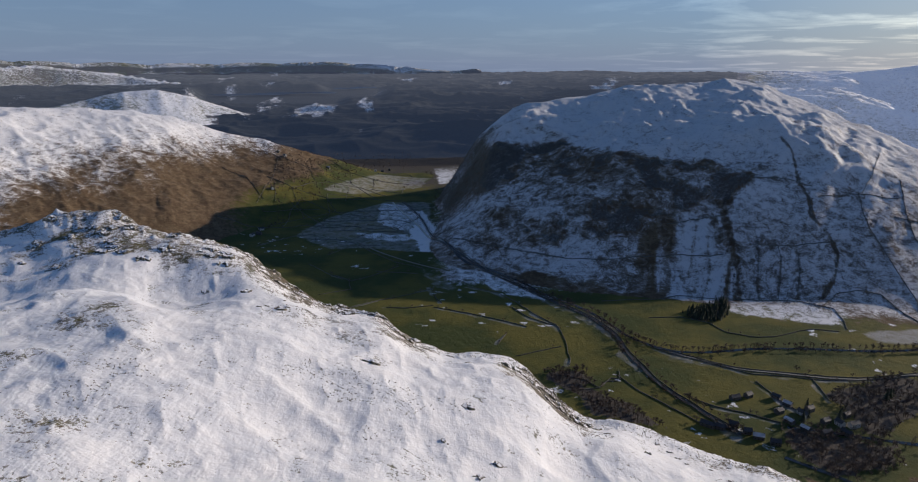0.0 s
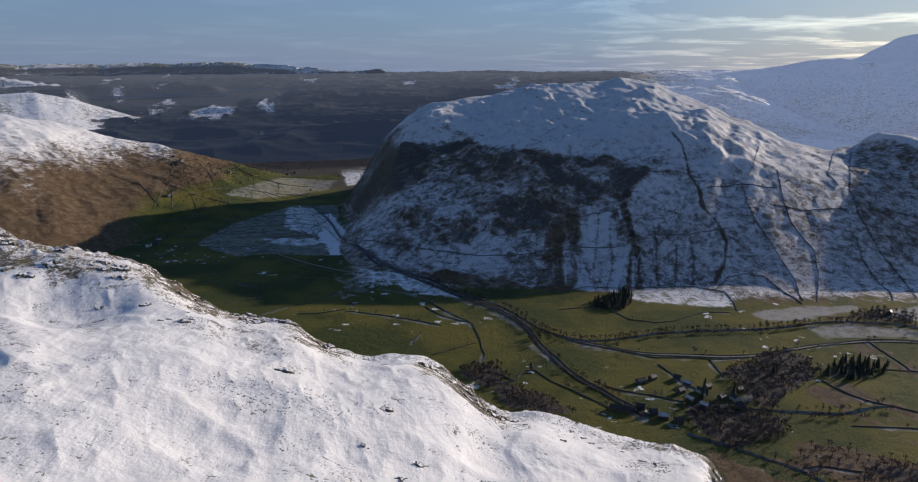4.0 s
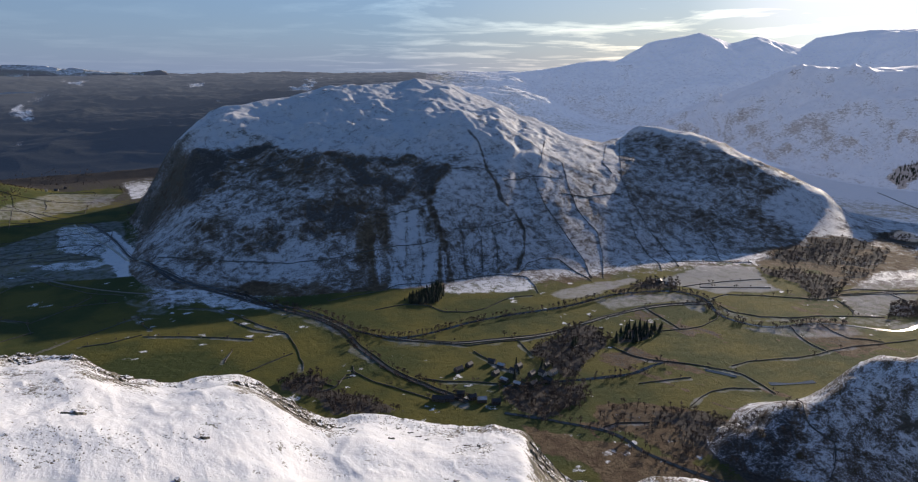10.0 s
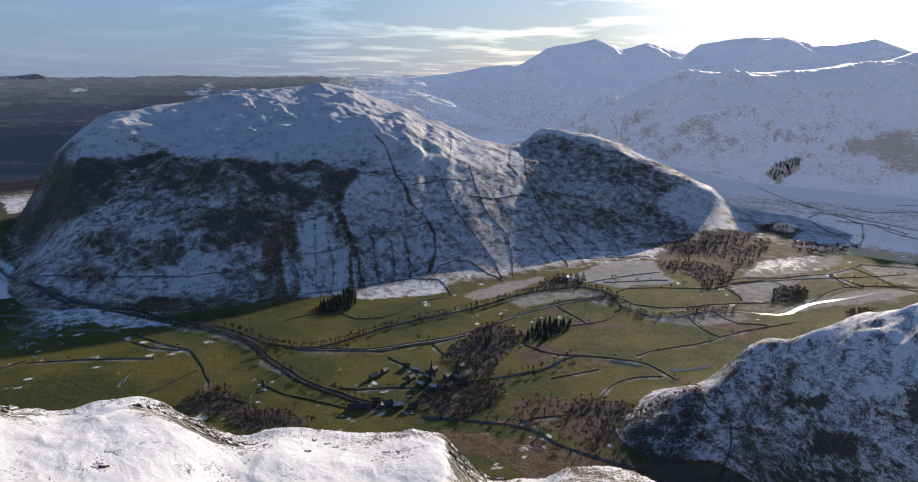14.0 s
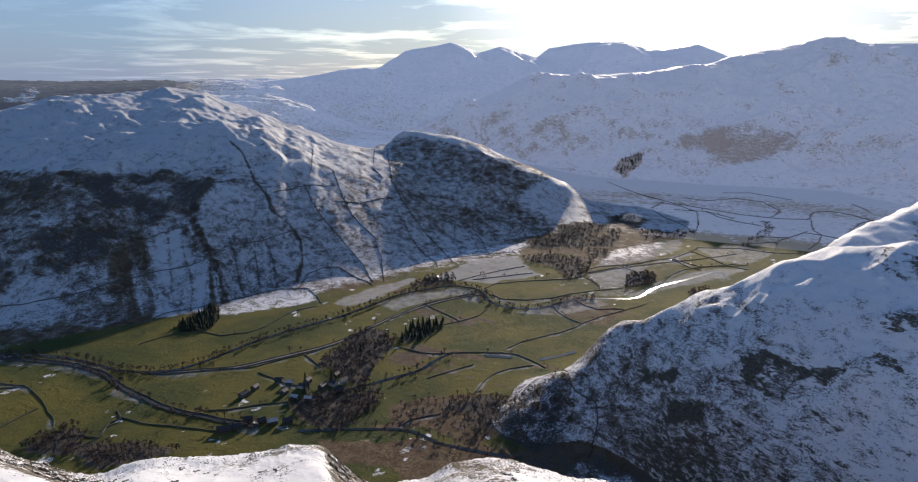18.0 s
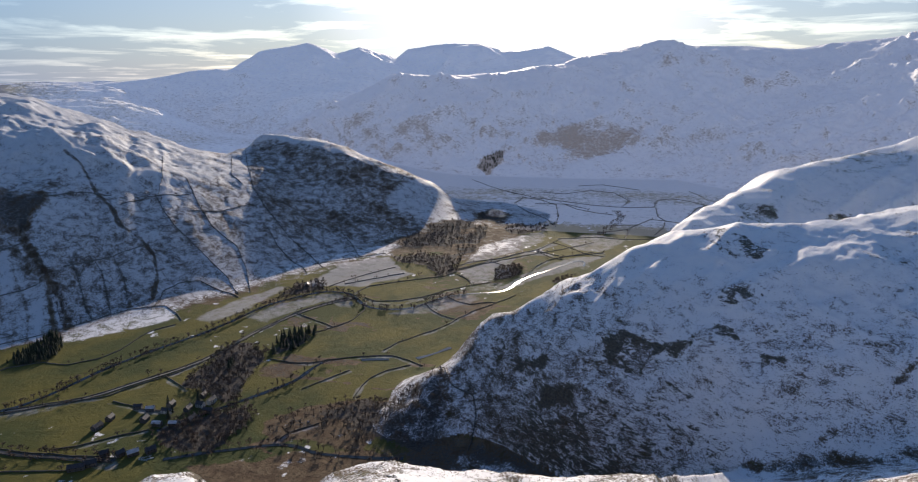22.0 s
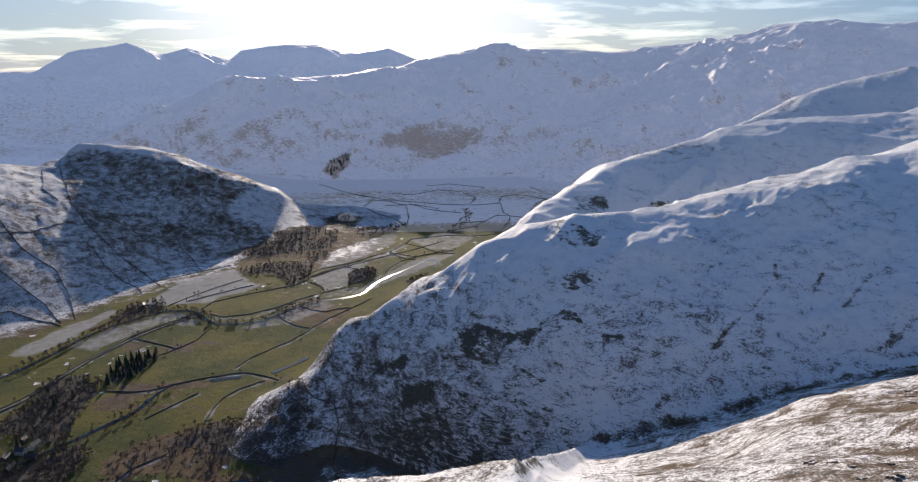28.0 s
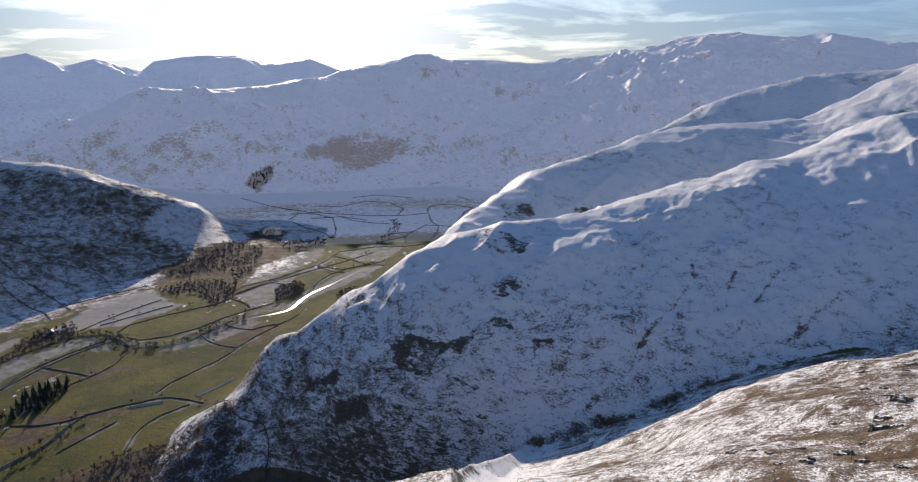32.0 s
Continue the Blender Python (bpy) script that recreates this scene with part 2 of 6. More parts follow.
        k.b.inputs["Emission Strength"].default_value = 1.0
    return k.m


LAND = land_material("hillside")
FELLSIDE = land_material("dusted_fellside", None, 0.07, 0.34, 0.0, 0.6, 0.9, 0.8, 0.77)
# the far land and its backdrop, pale winter haze put in as emission
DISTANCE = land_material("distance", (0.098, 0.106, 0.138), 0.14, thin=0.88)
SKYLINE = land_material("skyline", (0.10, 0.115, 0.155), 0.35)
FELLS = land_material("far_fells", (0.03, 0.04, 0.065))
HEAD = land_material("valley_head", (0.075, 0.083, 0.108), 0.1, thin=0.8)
LOWLAND = land_material("distant_lowland", (0.013, 0.022, 0.043), 0.12, shaded_conifer=True)


def plain(name, a, b, scale, rough=0.8, bump=0.3, metal=0.0, spec=0.3):
    """A mottled surface between two colours."""
    k = Nodes(name)
    geo = k.n.new("ShaderNodeNewGeometry")
    info = k.n.new("ShaderNodeObjectInfo")
    n1 = k.noise(geo.outputs["Position"], scale, 5, 0.6)
    n2 = k.noise(geo.outputs["Position"], scale * 7, 4, 0.6)
    f = k.math("ADD", k.math("MULTIPLY", n1, 0.7), k.math("MULTIPLY", n2, 0.3))
    c = k.mix(k.ramp(f, 0.35, 0.65), a, b)
    c = k.mix(k.math("MULTIPLY", info.outputs["Random"], 0.35), c, (a[0] * 0.6, a[1] * 0.6, a[2] * 0.6))
    k.l.new(c, k.b.inputs["Base Color"])
    k.b.inputs["Roughness"].default_value = rough
    k.b.inputs["Metallic"].default_value = metal
    k.b.inputs["Specular IOR Level"].default_value = spec
    if bump:
        k.l.new(k.bump(f, bump, 0.2), k.b.inputs["Normal"])
    return k.m


STONE = plain("dry_stone", (0.10, 0.098, 0.092), (0.21, 0.20, 0.18), 0.8)
ASPHALT = plain("wet_road", (0.04, 0.042, 0.046), (0.075, 0.076, 0.08), 0.4, 0.55)
TRACK = plain("gravel_track", (0.16, 0.15, 0.13), (0.30, 0.29, 0.27), 0.3)
BARK = plain("bark", (0.045, 0.035, 0.026), (0.085, 0.068, 0.05), 1.5)
TWIG = plain("twigs", (0.105, 0.08, 0.066), (0.18, 0.138, 0.11), 0.3, 0.9, 0)
NEEDLE = plain("fir_needles", (0.03, 0.042, 0.028), (0.06, 0.072, 0.045), 0.5, 0.9, 0)
RENDER_WALL = plain("whitewashed_wall", (0.55, 0.54, 0.50), (0.72, 0.71, 0.68), 0.5)
SLATE_WALL = plain("slate_wall", (0.09, 0.09, 0.09), (0.18, 0.175, 0.165), 0.9)
SLATE = plain("slate_roof", (0.05, 0.052, 0.058), (0.10, 0.10, 0.11), 0.7, 0.5)
FROST = plain("snowy_roof", (0.45, 0.46, 0.48), (0.78, 0.79, 0.82), 0.25, 0.6)
GLASS = plain("dark_pane", (0.02, 0.022, 0.025), (0.04, 0.042, 0.045), 1.0, 0.1, 0, 0.0, 0.5)
PAINT = plain("door_paint", (0.05, 0.06, 0.05), (0.10, 0.09, 0.07), 1.0, 0.5)


def snowy_rock(name):
    """Lichened rock with snow lying on its ledges."""
    k = Nodes(name)
    geo = k.n.new("ShaderNodeNewGeometry")
    sep = k.n.new("ShaderNodeSeparateXYZ")
    k.l.new(geo.outputs["Normal"], sep.inputs[0])
    a = k.noise(geo.outputs["Position"], 0.7, 5, 0.65)
    b = k.noise(geo.outputs["Position"], 3.0, 4, 0.6)
    rock = k.mix(k.ramp(a, 0.35, 0.65), (0.085, 0.08, 0.065), (0.25, 0.22, 0.165))
    rock = k.mix(k.ramp(b, 0.55, 0.7), rock, (0.05, 0.048, 0.04))
    lying = k.math("ADD", sep.outputs["Z"], k.math("MULTIPLY", k.math("SUBTRACT", a, 0.5), 1.2))
    k.l.new(k.mix(k.ramp(lying, 0.62, 0.78), rock, (0.82, 0.83, 0.86)), k.b.inputs["Base Color"])
    k.b.inputs["Roughness"].default_value = 0.85
    k.l.new(k.bump(b, 0.8, 0.3), k.b.inputs["Normal"])
    return k.m


CRAG_ROCK = snowy_rock("snowy_crag")
TUFT = plain("dead_grass", (0.12, 0.10, 0.06), (0.24, 0.20, 0.13), 0.5, 0.9, 0)


def water_material(name, colour, rough):
    k = Nodes(name)
    geo = k.n.new("ShaderNodeNewGeometry")
    k.b.inputs["Base Color"].default_value = (*colour, 1)
    k.b.inputs["Roughness"].default_value = rough
    k.b.inputs["IOR"].default_value = 1.33
    k.b.inputs["Specular IOR Level"].default_value = 0.6
    k.l.new(k.bump(k.noise(geo.outputs["Position"], 0.7, 4), 0.25, 0.1), k.b.inputs["Normal"])
    return k.m


WATER = water_material("river_water", (0.02, 0.025, 0.028), 0.12)
LAKE = water_material("lake_water", (0.10, 0.13, 0.18), 0.35)


# ---- shape of the land ----
rng = np.random.default_rng(11)
LATTICE = rng.random((256, 256))


def vnoise(x, y, seed=0):
    """Smooth lattice noise, 0 to 1."""
    ix, iy = np.floor(x).astype(np.int64), np.floor(y).astype(np.int64)
    fx, fy = x - ix, y - iy
    fx = fx * fx * fx * (fx * (fx * 6 - 15) + 10)
    fy = fy * fy * fy * (fy * (fy * 6 - 15) + 10)
    ix, iy = ix + seed * 37, iy + seed * 91
    a = LATTICE[ix & 255, iy & 255]
    b = LATTICE[(ix + 1) & 255, iy & 255]
    c = LATTICE[ix & 255, (iy + 1) & 255]
    d = LATTICE[(ix + 1) & 255, (iy + 1) & 255]
    return (a + (b - a) * fx) * (1 - fy) + (c + (d - c) * fx) * fy


def fbm(x, y, size, octaves=5, seed=0, gain=0.5):
    """Fractal noise about 0, -1 to 1; size: metres of the largest bumps."""
    u, v = x / size, y / size
    total, amp, norm = 0.0, 1.0, 0.0
    for k in range(octaves):
        total = total + amp * (vnoise(u, v, seed + k) * 2 - 1)
        norm += amp
        amp *= gain
        u, v = 1.62 * u - 1.22 * v + 5.3, 1.22 * u + 1.62 * v + 1.7
    return total / norm


def ridged(x, y, size, octaves=5, seed=0, gain=0.55):
    """Fractal noise with sharp crests, 0 to 1."""
    u, v = x / size, y / size
    total, amp, norm = 0.0, 1.0, 0.0
    for k in range(octaves):
        n = 1 - np.abs(vnoise(u, v, seed + k) * 2 - 1)
        total = total + amp * n * n
        norm += amp
        amp *= gain
        u, v = 1.62 * u - 1.22 * v + 9.1, 1.22 * u + 1.62 * v + 4.4
    return total / norm


def smooth(a, b, x):
    t = np.clip((x - a) / (b - a), 0, 1)
    return t * t * (3 - 2 * t)


# crest lines: x, y, height, reach of the slope on the valley side and behind, height of its foot
RIDGE_OPPOSITE = [
    (-80, 1880, 122, 517, 300, 0), (0, 1940, 196, 660, 350, 0), (85, 2000, 259, 842, 400, 0), (215, 2070, 302, 1213, 430, 0),
    (375, 2115, 319, 1471, 450, 0), (570, 2155, 350, 1607, 480, 0), (770, 2145, 360, 1620, 500, 0), (875, 2125, 372, 1607, 500, 0),
    (950, 2040, 361, 1439, 500, 0), (1005, 1955, 328, 1309, 500, 0), (1055, 1875, 298, 1161, 500, 0), (1095, 1790, 262, 1030, 450, 0),
    (1130, 1710, 239, 914, 400, 0), (1160, 1655, 215, 882, 350, 0),
]
RIDGE_CRAG = [
    (1280, 1610, 187, 800, 250, 0), (1370, 1620, 193, 830, 250, 0), (1425, 1610, 230, 830, 250, 0), (1485, 1485, 221, 740, 250, 0),
    (1515, 1365, 200, 620, 250, 0), (1560, 1220, 142, 480, 250, 0), (1610, 1100, 94, 360, 250, 0), (1645, 1030, 32, 230, 200, 0),
    (1680, 930, -2, 100, 100, 0),
]
RIDGE_LEFT = [
    (-1555, 1555, 343, 900, 600, 0), (-1340, 1870, 308, 900, 600, 0), (-1125, 2120, 282, 900, 600, 0), (-995, 2240, 253, 850, 600, 0),
    (-820, 2310, 188, 700, 500, 0), (-715, 2345, 162, 620, 500, 0), (-520, 2495, 75, 420, 300, 0), (-355, 2625, 0, 200, 200, 0),
]
RIDGE_RIGHT = [
    (580, 415, 24, 60, 60, 0), (630, 405, 44, 150, 90, 2), (695, 355, 114, 230, 130, 12), (740, 275, 166, 270, 160, 25),
    (770, 215, 209, 300, 180, 45), (795, 160, 230, 330, 200, 65), (805, 105, 243, 330, 200, 85), (815, 70, 243, 330, 200, 95),
    (850, -10, 244, 330, 250, 120), (895, -80, 265, 350, 250, 140), (935, -165, 286, 380, 250, 155), (965, -255, 304, 400, 300, 170),
    (1005, -340, 331, 430, 300, 185), (1035, -425, 367, 450, 300, 195), (1055, -485, 379, 470, 300, 205), (1100, -690, 420, 550, 400, 240),
]
RIDGE_BEHIND = [
    (1060, 200, 185, 250, 150, 0), (1135, 180, 200, 350, 150, 0), (1240, 140, 222, 400, 200, 0), (1345, 90, 245, 450, 300, 0),
    (1450, -10, 268, 500, 300, 0), (1595, -150, 297, 600, 300, 0), (1635, -220, 313, 600, 300, 0), (1710, -365, 318, 700, 300, 0),
    (1775, -520, 330, 700, 300, 0), (1790, -635, 374, 800, 300, 0), (1810, -730, 422, 900, 300, 0), (1825, -820, 472, 1000, 400, 0),
    (1820, -1050, 567, 1200, 400, 0), (1760, -1480, 621, 1200, 400, 0),
]
RIDGE_UPPER = [
    (1840, -175, 281, 400, 200, 0), (1970, -340, 352, 500, 300, 0), (2040, -510, 402, 600, 300, 0), (2090, -680, 433, 700, 300, 0),
    (2135, -860, 440, 700, 300, 0), (2120, -1325, 551, 900, 400, 0),
]
RIDGE_HEAD = [
    (2120, 2395, 123, 300, 300, 0), (2180, 2340, 163, 350, 300, 0), (2345, 2225, 251, 450, 300, 0), (2520, 2070, 360, 560, 300, 0),
    (2605, 1990, 414, 640, 300, 0), (2760, 1810, 400, 720, 300, 0), (2955, 1580, 414, 850, 300, 0), (3175, 1350, 456, 950, 350, 0),
    (3275, 1290, 491, 1000, 350, 0), (3425, 1110, 533, 1050, 400, 0), (3525, 945, 576, 1120, 400, 0), (3615, 790, 549, 1200, 400, 0),
    (3755, 570, 546, 1300, 400, 0), (3935, 345, 530, 1500, 400, 0), (4050, 70, 569, 1700, 400, 0), (4095, -200, 588, 1800, 400, 0),
    (4130, -420, 627, 1900, 400, 0), (4115, -520, 667, 1900, 400, 0),
]
RIDGE_HEAD_FAR = [
    (4115, -520, 667, 1900, 400, 0), (4125, -780, 684, 1900, 400, 0), (4115, -1065, 661, 1900, 400, 0), (4095, -1315, 672, 1900, 400, 0),
    (4065, -1550, 625, 1900, 400, 0), (4020, -1790, 597, 1900, 400, 0), (3685, -2580, 616, 1900, 400, 0),
]
RIDGE_PEAK = [
    (1770, 3975, 298, 500, 400, 0), (2010, 3860, 340, 600, 400, 0), (2415, 3620, 397, 800, 400, 0), (2575, 3505, 435, 900, 400, 0),
    (2755, 3365, 449, 900, 400, 0), (2895, 3250, 557, 1000, 400, 0), (3110, 3045, 606, 1100, 400, 0), (3270, 2945, 547, 1100, 400, 0),
    (3365, 2835, 581, 1100, 400, 0), (3555, 2680, 521, 1100, 300, 0), (3640, 2645, 577, 1000, 300, 0), (3785, 2430, 610, 1000, 300, 0),
    (3915, 2215, 605, 1000, 300, 0), (3980, 2100, 555, 1000, 300, 0), (4025, 2015, 557, 1000, 300, 0), (4155, 1850, 587, 1000, 300, 0),
    (4235, 1670, 515, 1000, 300, 0),
]
RIDGE_LOW_FELL = [
    (-1910, 2630, 216, 400, 250, 0), (-1745, 2740, 244, 420, 250, 0), (-1650, 2860, 276, 450, 250, 0), (-1500, 2940, 311, 480, 250, 0),
    (-1370, 3005, 316, 480, 250, 0), (-1265, 3050, 290, 420, 250, 0), (-1130, 3100, 241, 380, 250, 0), (-965, 3155, 178, 300, 250, 0),
]
RIDGE_FAR_FELL = [
    (-2830, 2830, 434, 300, 200, 0), (-2435, 3235, 416, 330, 200, 0), (-2235, 3440, 427, 330, 200, 0), (-2110, 3515, 413, 330, 200, 0),
    (-1860, 3655, 377, 300, 200, 0), (-1645, 3700, 342, 250, 200, 0), (-1370, 3760, 301, 200, 200, 0),
]
RIDGE_SKYLINE = [
    (-4115, 2375, 453, 250, 120, 0), (-3055, 3640, 449, 250, 120, 0), (-2655, 3940, 461, 250, 120, 0), (-2375, 4115, 449, 250, 120, 0),
    (-2005, 4305, 437, 230, 120, 0), (-1625, 4465, 441, 230, 120, 0), (-1230, 4590, 445, 230, 120, 0), (-990, 4645, 453, 230, 120, 0),
    (-745, 4690, 441, 200, 120, 0), (-415, 4730, 416, 150, 120, 0), (165, 4745, 395, 100, 120, 0),
]

KNOLL = [(1384, 1631), (1397, 1586), (1418, 1531), (1418, 1454), (1450, 1369), (1476, 1306), (1512, 1231), (1519, 1178), (1514, 1154), (1468, 1132), (1398, 1106), (1374, 1063), (1334, 1049), (1242, 1092), (1181, 1127), (1114, 1158), (1078, 1170), (1082, 1207), (1099, 1264), (1134, 1343), (1227, 1466)]
DARK_BAND = [(77, 1747), (103, 1808), (202, 1775), (274, 1756), (310, 1708), (404, 1591), (504, 1524), (585, 1491), (653, 1413), (625, 1368), (580, 1354), (553, 1325), (519, 1331), (450, 1336), (406, 1347), (384, 1293), (324, 1319), (263, 1327), (234, 1363), (208, 1392), (183, 1427), (239, 1446), (277, 1435), (320, 1446), (327, 1498), (305, 1553), (264, 1561), (231, 1609), (180, 1639), (132, 1591), (89, 1573), (67, 1625)]
DARK_PATCH = [(141, 1400), (171, 1428), (227, 1391), (254, 1340), (214, 1329), (168, 1346)]
SCREE = [(409, 1335), (506, 1335), (557, 1319), (550, 1270), (542, 1205), (523, 1135), (480, 1070), (356, 1107), (356, 1235), (384, 1293)]
FOOT_BRACKEN = [(114, 1223), (152, 1255), (219, 1192), (264, 1191), (284, 1135), (373, 1124), (373, 1090), (259, 1086), (183, 1124)]
SNOW_SIDE = [(582, 1348), (625, 1368), (666, 1406), (804, 1498), (1069, 1558), (1291, 1567), (1143, 1355), (1073, 1197), (1081, 1121), (1190, 1098), (1127, 982), (957, 949), (826, 977), (672, 1024), (506, 1057), (532, 1154), (551, 1234), (558, 1294)]
HEATHER = [(-45, 1499), (35, 1584), (101, 1561), (177, 1617), (304, 1549), (323, 1469), (278, 1439), (212, 1439), (167, 1407), (179, 1339), (252, 1332), (383, 1290), (356, 1235), (377, 1168), (291, 1203), (172, 1239), (48, 1307)]
PINE_SLOPE = [(81, 1867), (143, 1794), (268, 1745), (185, 1727), (86, 1617), (28, 1679), (-36, 1764), (-68, 1694), (-21, 1835)]
CRAG_A = [(786, 142), (801, 122), (778, 96), (763, 66), (751, 57), (739, 77), (740, 112), (747, 131), (767, 142)]
CRAG_B = [(697, 115), (691, 64), (684, 57), (677, 88), (690, 113)]
CRAG_C = [(653, 208), (645, 181), (634, 158), (631, 112), (625, 123), (617, 154), (607, 158), (612, 192), (634, 207)]
CRAG_D = [(638, 309), (626, 274), (618, 271), (631, 307)]
CRAG_E = [(601, 265), (592, 219), (577, 214), (586, 259)]
CRAG_F = [(779, -9), (799, -44), (788, -70), (772, -56), (765, -23)]
CRAG_G = [(630, 50), (639, 21), (630, 15), (618, 43)]
CRAG_H = [(649, 96), (641, 70), (632, 75), (636, 97)]
CRAG_BACK_A = [(1107, 143), (1169, 157), (1188, 105), (1168, 92), (1120, 100)]
CRAG_BACK_B = [(1180, 25), (1209, 21), (1237, -10), (1200, -12)]
LOW_CRAGS = [(589, 335), (577, 228), (553, 108), (537, 104), (543, 217), (550, 316)]
BROWN_HEAD = [(2636, 1191), (2735, 1115), (2833, 968), (2874, 838), (2741, 817), (2626, 959), (2605, 1107)]
WOOD_HEAD = [(2347, 1358), (2492, 1342), (2500, 1312), (2423, 1280), (2314, 1292)]
GULLY_TREES_A = [(766, 1525), (773, 1471), (745, 1387), (744, 1324), (727, 1279), (741, 1233), (735, 1184), (708, 1139), (652, 1081)]
GULLY_TREES_B = [(580, 1350), (559, 1313), (556, 1268), (548, 1219), (536, 1163), (506, 1090)]
RUNNEL_A = [(752, -123), (729, -122), (705, -109), (659, -76), (634, -59), (611, -49), (590, -28), (576, -7)]
RUNNEL_B = [(719, -5), (677, 3), (654, 16)]
RUNNEL_C = [(743, -170), (714, -157), (688, -151)]
RUNNEL_D = [(691, -262), (677, -238), (658, -219), (645, -202)]
RUNNEL_E = [(732, -211), (708, -192), (679, -171), (661, -159)]
GILL_BED = [(630, -245), (619, -215), (614, -186), (609, -156), (601, -121), (582, -85), (574, -55), (560, -23), (552, 7), (538, 38)]
NEAR_CRAG = [(492, -158), (530, -201), (586, -259), (543, -268), (303, -154), (197, -104), (236, -45), (271, -68), (267, -86), (316, -118), (352, -116)]
# the brow of the fell under the camera: bearing, distance, height, height 100 m from the camera
BROW = [(-70, 520, 320, 335), (-45, 500, 318, 332), (-37, 480, 321, 330), (-32.4, 470, 331, 328), (-28.5, 460, 330, 327), (-27.2, 440, 321, 326),
        (-23.7, 430, 318, 325), (-19.5, 420, 309, 325), (-17.1, 400, 294, 324), (-12.6, 380, 277, 322), (-7.6, 360, 277, 320), (-4.8, 340, 269, 320),
        (-1.4, 330, 264, 319), (3.8, 320, 268, 318)]
BROW += [(6.8, 310, 264, 316), (10.4, 300, 249, 314), (12.8, 290, 248, 312), (16.2, 290, 250, 310), (20.1, 285, 247, 308), (25, 280, 247, 306),
         (32.4, 275, 249, 303), (34.1, 265, 241, 302), (37.2, 255, 235, 302), (42.6, 260, 235, 301), (45, 262, 242, 300), (49.5, 262, 244, 299),
         (57, 255, 242, 298), (64, 250, 242, 297)]
BROW += [(78, 250, 251, 297), (82, 400, 160, 299), (86, 590, 56, 302), (97, 610, 98, 306), (104, 645, 133, 312), (113, 665, 172, 320), (125, 690, 225, 330), (145, 700, 300, 345), (200, 700, 370, 350), (290, 520, 320, 335)]


EDGE_AZ = np.arange(-70, 290.01, 0.25)


def rounded(values, width):
    """Values along EDGE_AZ, rounded over a width in degrees."""
    n = int(width * 12)
    kernel = np.exp(-0.5 * (np.arange(-n, n + 1) * 0.25 / width) ** 2)
    return np.convolve(np.pad(values, n, mode="edge"), kernel / kernel.sum(), mode="valid")


EDGE_B, EDGE_Z, EDGE_I = [np.interp(EDGE_AZ, [r[0] for r in BROW], [r[k] for r in BROW]) for k in (1, 2, 3)]
WIDE_B, WIDE_Z, WIDE_I = rounded(EDGE_B, 9.0), rounded(EDGE_Z, 9.0), rounded(EDGE_I, 9.0)
EDGE_B, EDGE_Z = rounded(EDGE_B, 0.7), rounded(EDGE_Z, 0.7)


def crest(x, y, line, power=1.2, blend=70.0, apron=0.0):
    """Height of a hill whose crest follows a line: falls away on both sides."""
    parts = []
    for (x0, y0, z0, n0, f0, b0), (x1, y1, z1, n1, f1, b1) in zip(line[:-1], line[1:]):
        dx, dy = x1 - x0, y1 - y0
        t = np.clip(((x - x0) * dx + (y - y0) * dy) / (dx * dx + dy * dy), 0, 1)
        ox, oy = x - x0 - t * dx, y - y0 - t * dy
        side = smooth(-30, 30, (dx * oy - dy * ox) / math.hypot(dx, dy))
        reach = (n0 + t * (n1 - n0)) * (1 - side) + (f0 + t * (f1 - f0)) * side
        dist = np.sqrt(ox * ox + oy * oy)
        zc = z0 + t * (z1 - z0)
        foot = b0 + t * (b1 - b0)
        s = dist / reach
        fall = s ** power * (1 - apron) + apron * np.where(s < 1, s * s * (3 - 2 * s), s)
        parts.append((dist.astype(np.float32), (zc - (zc - foot) * fall).astype(np.float32), s.astype(np.float32)))
    near = np.minimum.reduce([q[0] for q in parts])
    total, weight, share = 0.0, 0.0, 0.0
    for dist, h, s in parts:
        w = np.exp(-(dist - near) / (6.0 + blend * np.clip(near / 400, 0, 1)))
        total, weight, share = total + w * h, weight + w, share + w * s
    return (total / weight).astype(float), (share / weight).astype(float)


def higher(a, b):
    """The higher of two hills."""
    return np.maximum(a[0], b[0]), np.where(a[0] > b[0], a[1], b[1])


FAR_FROM = 2700.0


def true_distance(d):
    """Beyond FAR_FROM the land is drawn in towards the viewer, as on a relief model; the distance that it stands for."""
    u = np.clip((d - FAR_FROM) / 2150.0, 0, 1.1)
    return np.where(d < FAR_FROM, d, FAR_FROM * 14.0 ** u)


FACE_U = np.linspace(0, 1, 401)
FACE_Z = np.interp(FACE_U, [0, 0.1, 0.3, 0.58, 0.68, 0.79, 0.92, 1], [1, 0.985, 0.85, 0.61, 0.47, 0.26, 0.06, 0])
FACE_Z = np.convolve(np.pad(FACE_Z, 14, mode="edge"), np.ones(29) / 29, mode="valid")


